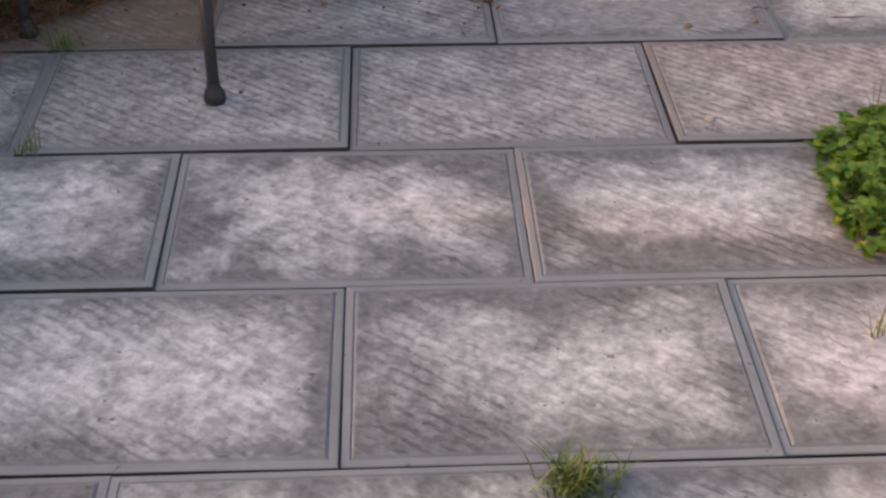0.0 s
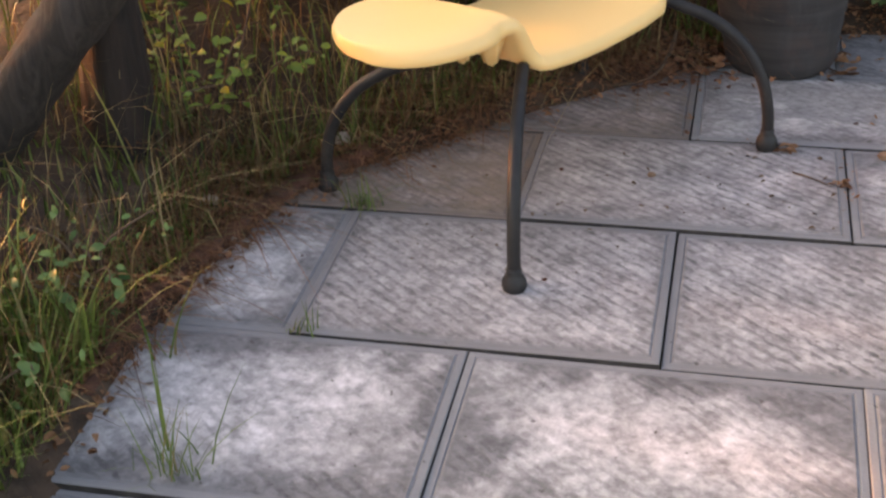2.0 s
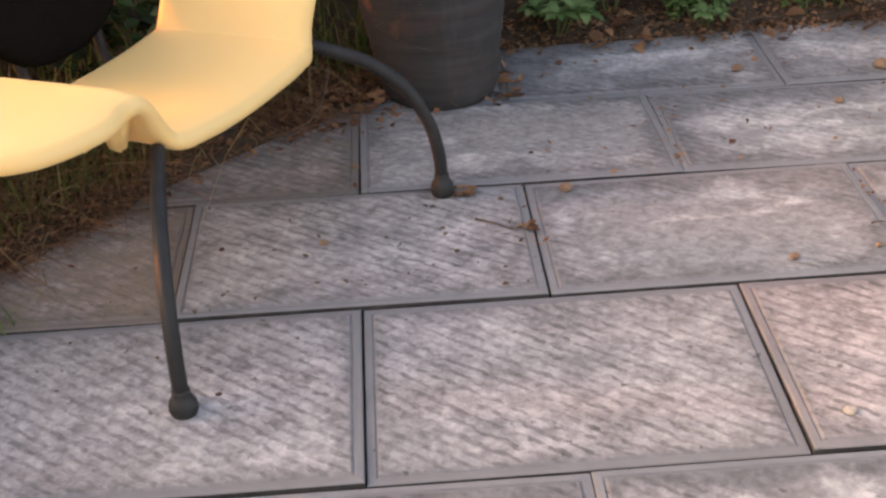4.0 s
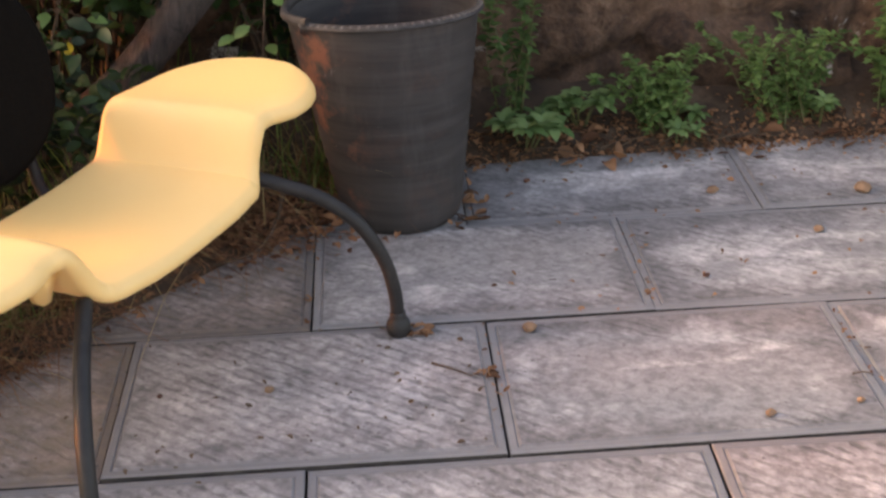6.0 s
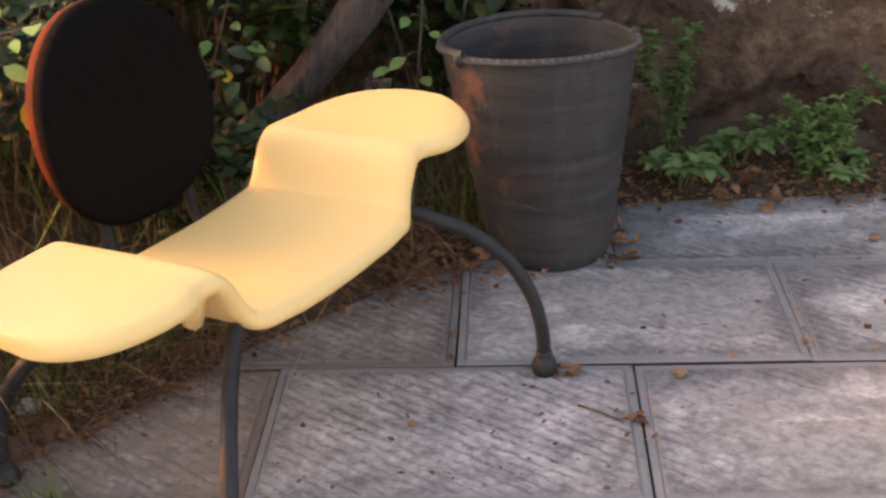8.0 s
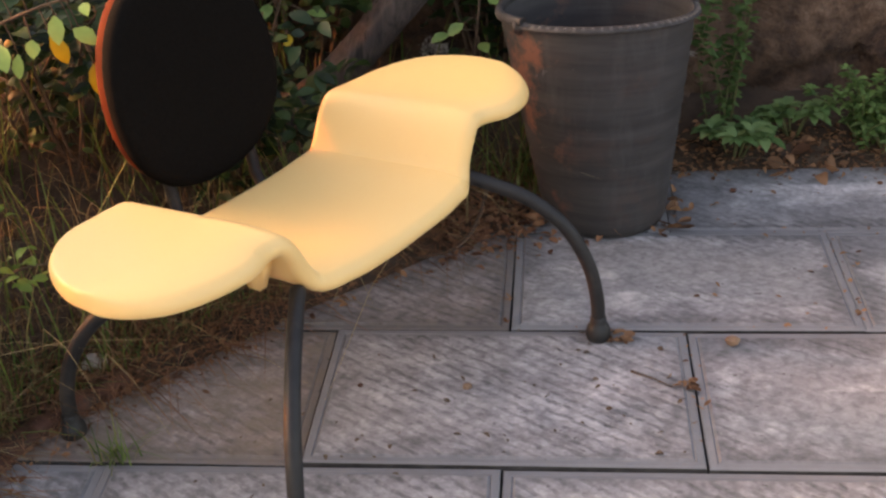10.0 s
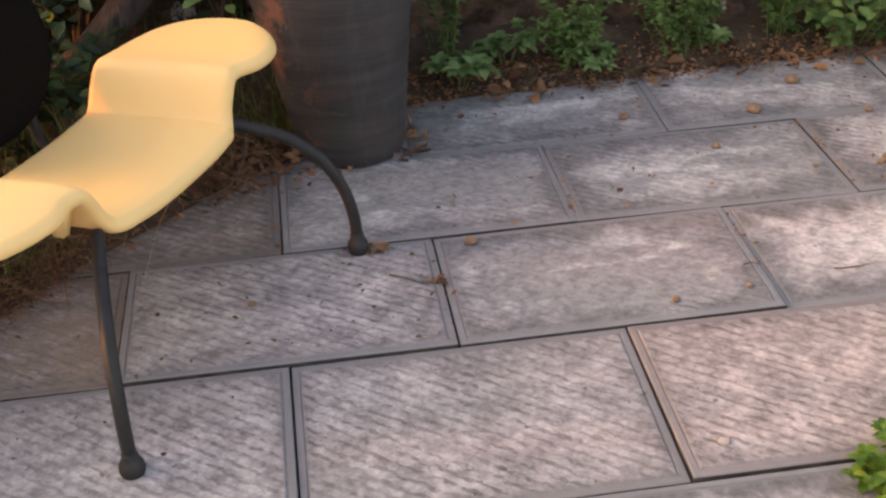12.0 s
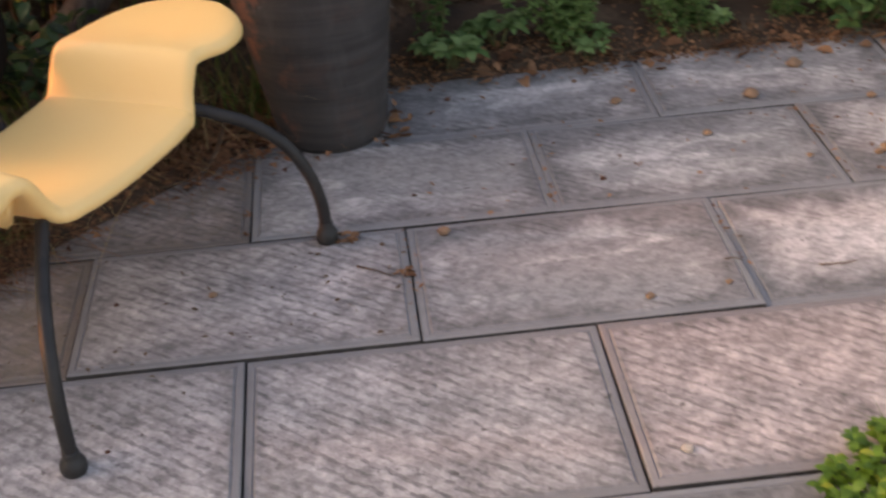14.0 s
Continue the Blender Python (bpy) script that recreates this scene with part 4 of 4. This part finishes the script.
tuft("small green grass tuft in a paving joint", 231, (0.31, -0.445), 130, 0.075, 0.024, M_GRASS, 0.004, 0.6)
tuft("thin grass tuft in a paving joint", 232, (0.80, -0.16), 12, 0.07, 0.012)
tuft("wiry grass tuft in a paving joint", 233, (-0.655, 0.03), 34, 0.115, 0.022)
tuft("tall seeding grass stalk by the tuft", 240, (-0.69, 0.08), 3, 0.24, 0.01, M_GRASS, 0.005, 0.25)
tuft("thin grass tuft in a paving joint", 234, (-0.575, 0.39), 16, 0.07, 0.014)
tuft("mossy grass tuft in a paving joint", 235, (-0.585, 0.79), 44, 0.065, 0.024, M_GRASS, 0.003, 0.8)
tuft("long grass blade leaning over the slabs", 236, (-0.775, 0.30), 5, 0.16, 0.015, M_GRASS, 0.007, 0.5)
tuft("dark grass hanging behind the bucket", 237, (0.0, 1.66, 0.03), 60, 0.2, 0.04, M_GRASS, 0.004, 0.7)


# ---- stones, dead leaves, twigs ----
def pebble(label, seed, at, size, mat, flat=0.7):
    bm = bmesh.new()
    bmesh.ops.create_icosphere(bm, subdivisions=2, radius=0.5)
    for v in bm.verts:
        v.co *= 1 + 0.38 * noise.noise(v.co * 2.6 + Vector((seed * 3.7, 0, 0)))
        v.co.x += 0.15 * math.sin(seed) * v.co.y
        v.co.z *= flat
    bm.transform(Matrix.Diagonal((size, size * 0.78, size, 1)) @ Matrix.Rotation(seed * 1.7, 4, "Z"))
    ob = part("stone", bm, mat, smooth=False)
    ob.location = (at[0], at[1], max(floor_height(*at), bank_height(*at)) + size * flat * 0.36)
    tagged(ob, label, "stone", "loose stones on the paving")


for k, (x, y, s) in enumerate([(1.118, 1.578, 0.036), (1.262, 1.71, 0.036), (0.973, 1.416, 0.02), (0.815, 1.61, 0.024), (1.31, 1.272, 0.032), (1.29, 1.262, 0.018),
                               (0.372, 1.116, 0.024), (1.147, 1.272, 0.014), (0.706, 0.833, 0.017), (0.853, 0.854, 0.013), (1.377, 1.523, 0.022), (-0.064, 0.981, 0.016)]):
    pebble("small tan broken stone lying on the paving", 1.0 + k, (x, y), s, M_BROWNSTONE)
for k, (x, y, s) in enumerate([(0.672, 0.453, 0.021), (-0.742, 0.855, 0.022), (-0.865, 0.725, 0.038), (-0.682, 1.0, 0.045), (-0.79, 0.64, 0.016)]):
    pebble("small whitish stone lying on the paving", 31.0 + k, (x, y), s, M_STONE, 0.55)
for k, (x, y, s) in enumerate([(-0.211, 0.591, 0.010), (-0.238, 0.983, 0.010), (0.442, 1.703, 0.014), (0.713, 1.26, 0.012)]):
    pebble("tiny dark brown stone on the paving", 51.0 + k, (x, y), s, M_BRICK)


def litter(name, label, seed, count, place, size, mat, lift=0.004):
    b = Bunch(seed)
    rng = b.rng
    for _ in range(count):
        x, y = place(rng)
        z = max(floor_height(x, y), bank_height(x, y)) + rng.uniform(0.001, lift)
        a = rng.uniform(0, 6.283)
        n = size * rng.uniform(0.4, 1.2)
        b.leaf((x, y, z), (math.cos(a), math.sin(a), rng.uniform(-0.1, 0.35)), (rng.gauss(0, 0.4), rng.gauss(0, 0.4), 1), n, n * rng.uniform(0.4, 0.8), 0.5, rng.uniform(-0.4, 0.5))
    tagged(b.make(name, mat), label, "litter", kind="stuff")


def by_wall(rng):
    x = rng.uniform(0.28, 2.0)
    return x, 1.83 + 0.02 * x + rng.gauss(0, 0.035) + 0.03 * noise.noise(Vector((x * 5, 0, 0)))


def by_bank(rng):
    p = EDGE[rng.randrange(10, 38)]
    return p.x + rng.gauss(0, 0.035) - 0.015, p.y + rng.gauss(0, 0.035) + 0.015


def by_bucket(rng):
    a = rng.uniform(-0.9, 0.5) if rng.random() < 0.5 else rng.uniform(2.6, 3.6)
    r = 0.135 + abs(rng.gauss(0, 0.02))
    return 0.175 + math.cos(a) * r, 1.61 + math.sin(a) * r


def in_joint(rng):
    k = rng.choice([(0.3, 0.80, 1.15, True), (0.6, 1.17, 1.52, True), (1.2, 1.17, 1.52, True), (0.16, 1.15, 1.17, False), (0.0, 1.17, 1.52, True), (0.9, 0.80, 1.15, True)])
    x = k[0] + rng.gauss(0, 0.006 if k[3] else 0.03)
    return x, rng.uniform(k[1], k[2])


def on_slabs(rng):
    return rng.uniform(0.3, 1.7), rng.uniform(1.15, 1.8)


litter("dead_leaves", "brown dead leaves heaped along the wall's foot", 301, 2600, by_wall, 0.015, M_DEADLEAF, 0.014)
litter("dead_leaves", "large curled brown leaves along the wall's foot", 308, 45, lambda r: (r.uniform(0.5, 1.5), r.uniform(1.76, 1.86)), 0.042, M_DEADLEAF, 0.012)
litter("dead_leaves", "brown dead leaves and straw along the bank", 302, 1500, by_bank, 0.017, M_DEADLEAF, 0.008)
litter("dead_leaves", "brown dead leaves round the bucket's foot", 303, 60, by_bucket, 0.030, M_DEADLEAF, 0.012)
litter("dead_leaves", "dark leaf litter over the soil beside the root", 311, 420, lambda r: (r.gauss(-0.10, 0.10), r.gauss(1.53, 0.055)), 0.022, M_RUSSET, 0.012)
litter("leaf_crumbs", "crumbs of dead leaf caught in the paving joints", 304, 90, in_joint, 0.012, M_DEADLEAF, 0.004)
litter("leaf_crumbs", "crumbs of dead leaf scattered on the paving", 305, 130, on_slabs, 0.013, M_DEADLEAF, 0.003)
litter("dead_leaves", "brown leaf scraps at the chair's foot", 306, 14, lambda r: (0.185 + r.gauss(0, 0.018), 1.125 + r.gauss(0, 0.012)), 0.022, M_DEADLEAF, 0.006)
litter("dead_leaves", "brown leaf scraps caught in a joint", 307, 8, lambda r: (0.285 + r.gauss(0, 0.012), 0.995 + r.gauss(0, 0.008)), 0.022, M_DEADLEAF, 0.006)


def twig(label, points, r=0.002):
    v, f = tube_data(smooth_line([(x, y, floor_height(x, y) + z) for x, y, z in points], 6), lambda s: r * (1 - 0.5 * s), 6)
    tagged(raw("twig", v, f, M_TWIG), label, "twig")


twig("thin dark twig lying on the paving", [(0.20, 1.03, 0.003), (0.235, 1.005, 0.005), (0.262, 0.985, 0.004)])
twig("thin dark twig lying on the paving", [(1.03, 0.885, 0.003), (1.07, 0.882, 0.004), (1.10, 0.887, 0.003)])
twig("thin dark twig lying on the paving", [(0.865, 0.925, 0.003), (0.885, 0.926, 0.004), (0.90, 0.924, 0.003)], 0.0015)
twig("dark root looping over the soil", [(-0.06, 1.62, 0.06), (-0.075, 1.53, 0.03), (-0.11, 1.45, 0.012), (-0.18, 1.405, 0.01), (-0.25, 1.40, 0.012)], 0.005)
for k in range(14):
    r = random.Random(400 + k)
    x, y = r.uniform(0.35, 1.6), r.uniform(1.78, 1.9)
    a = r.uniform(-0.6, 0.6)
    twig("bare stem lying in the leaf litter", [(x, y, 0.015), (x + 0.06 * math.cos(a), y + 0.05 * math.sin(a), 0.03), (x + 0.14 * math.cos(a), y + 0.1 * math.sin(a), 0.02)], 0.0016)

litter("leaf_crumbs", "dark leaf crumbs on the slabs under the chair", 309, 46, lambda r: (r.uniform(-0.28, 0.28), r.uniform(0.80, 1.15)), 0.011, M_TWIG, 0.003)
litter("leaf_crumbs", "dark leaf crumbs on the slabs by the bank", 310, 40, lambda r: (r.uniform(-0.65, -0.1), r.uniform(0.6, 1.3)), 0.010, M_TWIG, 0.003)


# ---- slabs of the paving, last ----
def slab_mesh(mat):
    """A slab with chamfered edges, a flat frame, a groove and a raised riven field."""
    w, d, th = TILE_W / 2 - 0.0009, TILE_D / 2 - 0.0015, 0.045
    loops = [(0.0, -th), (0.0, -0.003), (0.002, -0.0008), (0.012, 0.0), (0.0145, -0.0022), (0.0185, 0.0014)]
    verts, faces = [], []
    for inset, z in loops:
        x, y = w - inset, d - inset
        verts += [(-x, -y, z), (x, -y, z), (x, y, z), (-x, y, z)]
    for i in range(len(loops) - 1):
        for k in range(4):
            a, b = i * 4 + k, i * 4 + (k + 1) % 4
            faces.append((a, b, b + 4, a + 4))
    n = (len(loops) - 1) * 4
    faces.append((n, n + 1, n + 2, n + 3))
    me = bpy.data.meshes.new("paving_slab")
    me.from_pydata(verts, [], faces)
    me.materials.append(mat)
    # side faces coloured far darker than the top, so the joints show dark
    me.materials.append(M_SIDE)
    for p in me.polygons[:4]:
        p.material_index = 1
    return me


def build_paving():
    bed = raw("paving", [(-1.3, -2.4, -0.085), (3.6, -2.4, -0.085), (3.6, 1.93, -0.04), (-1.3, 1.93, -0.04)], [(0, 1, 2, 3)], M_BED, smooth=False)
    tagged(bed, "grey riven concrete slabs laid in half bond, weathered", "paving", kind="structure")
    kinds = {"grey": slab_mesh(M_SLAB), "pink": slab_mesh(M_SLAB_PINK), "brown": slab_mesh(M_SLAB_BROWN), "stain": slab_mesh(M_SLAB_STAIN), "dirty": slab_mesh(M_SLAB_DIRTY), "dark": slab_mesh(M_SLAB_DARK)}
    odd = {(1, 1): "pink", (1, 0): "brown", (1, 2): "pink", (2, 0): "brown", (2, -1): "dirty", (1, -1): "brown", (3, -1): "dark",
           (2, 1): "stain", (3, 0): "stain", (3, 1): "stain", (4, 1): "stain", (4, 2): "stain"}
    rng = random.Random(11)
    for r, ((y0, z0), (y1, z1)) in enumerate(zip(ROW_LINES, ROW_LINES[1:])):
        row = r - 6
        for k in range(-2, 7):
            x = (k + (0.5 if row % 2 else 0.0)) * 0.6
            y = (y0 + y1) / 2
            if beyond_edge(min(x + 0.3, 3.5), y0) > 0.05 and beyond_edge(x + 0.3, y1) > 0.05 or x > 3.4:
                continue
            up = HEAVED.get((row, k), 0.0)
            ob = new("paving_slab", kinds[odd.get((row, k), "grey")])
            lift = rng.uniform(-0.003, 0.003)
            m = Matrix.Translation((x + rng.uniform(-0.0016, 0.0016), y + rng.uniform(-0.001, 0.001), (z0 + z1 + up) / 2 + lift))
            m = m @ Matrix.Rotation(math.atan2(z1 - z0 - up, y1 - y0) + radians(rng.uniform(-0.35, 0.35)), 4, "X") @ Matrix.Rotation(radians(rng.uniform(-0.3, 0.3)), 4, "Y") @ Matrix.Rotation(radians(rng.uniform(-0.3, 0.3)), 4, "Z")
            ob.matrix_basis = m @ Matrix.Diagonal((1, (y1 - y0) / 0.388, 1, 1))
            ob.parent = bed


build_paving()
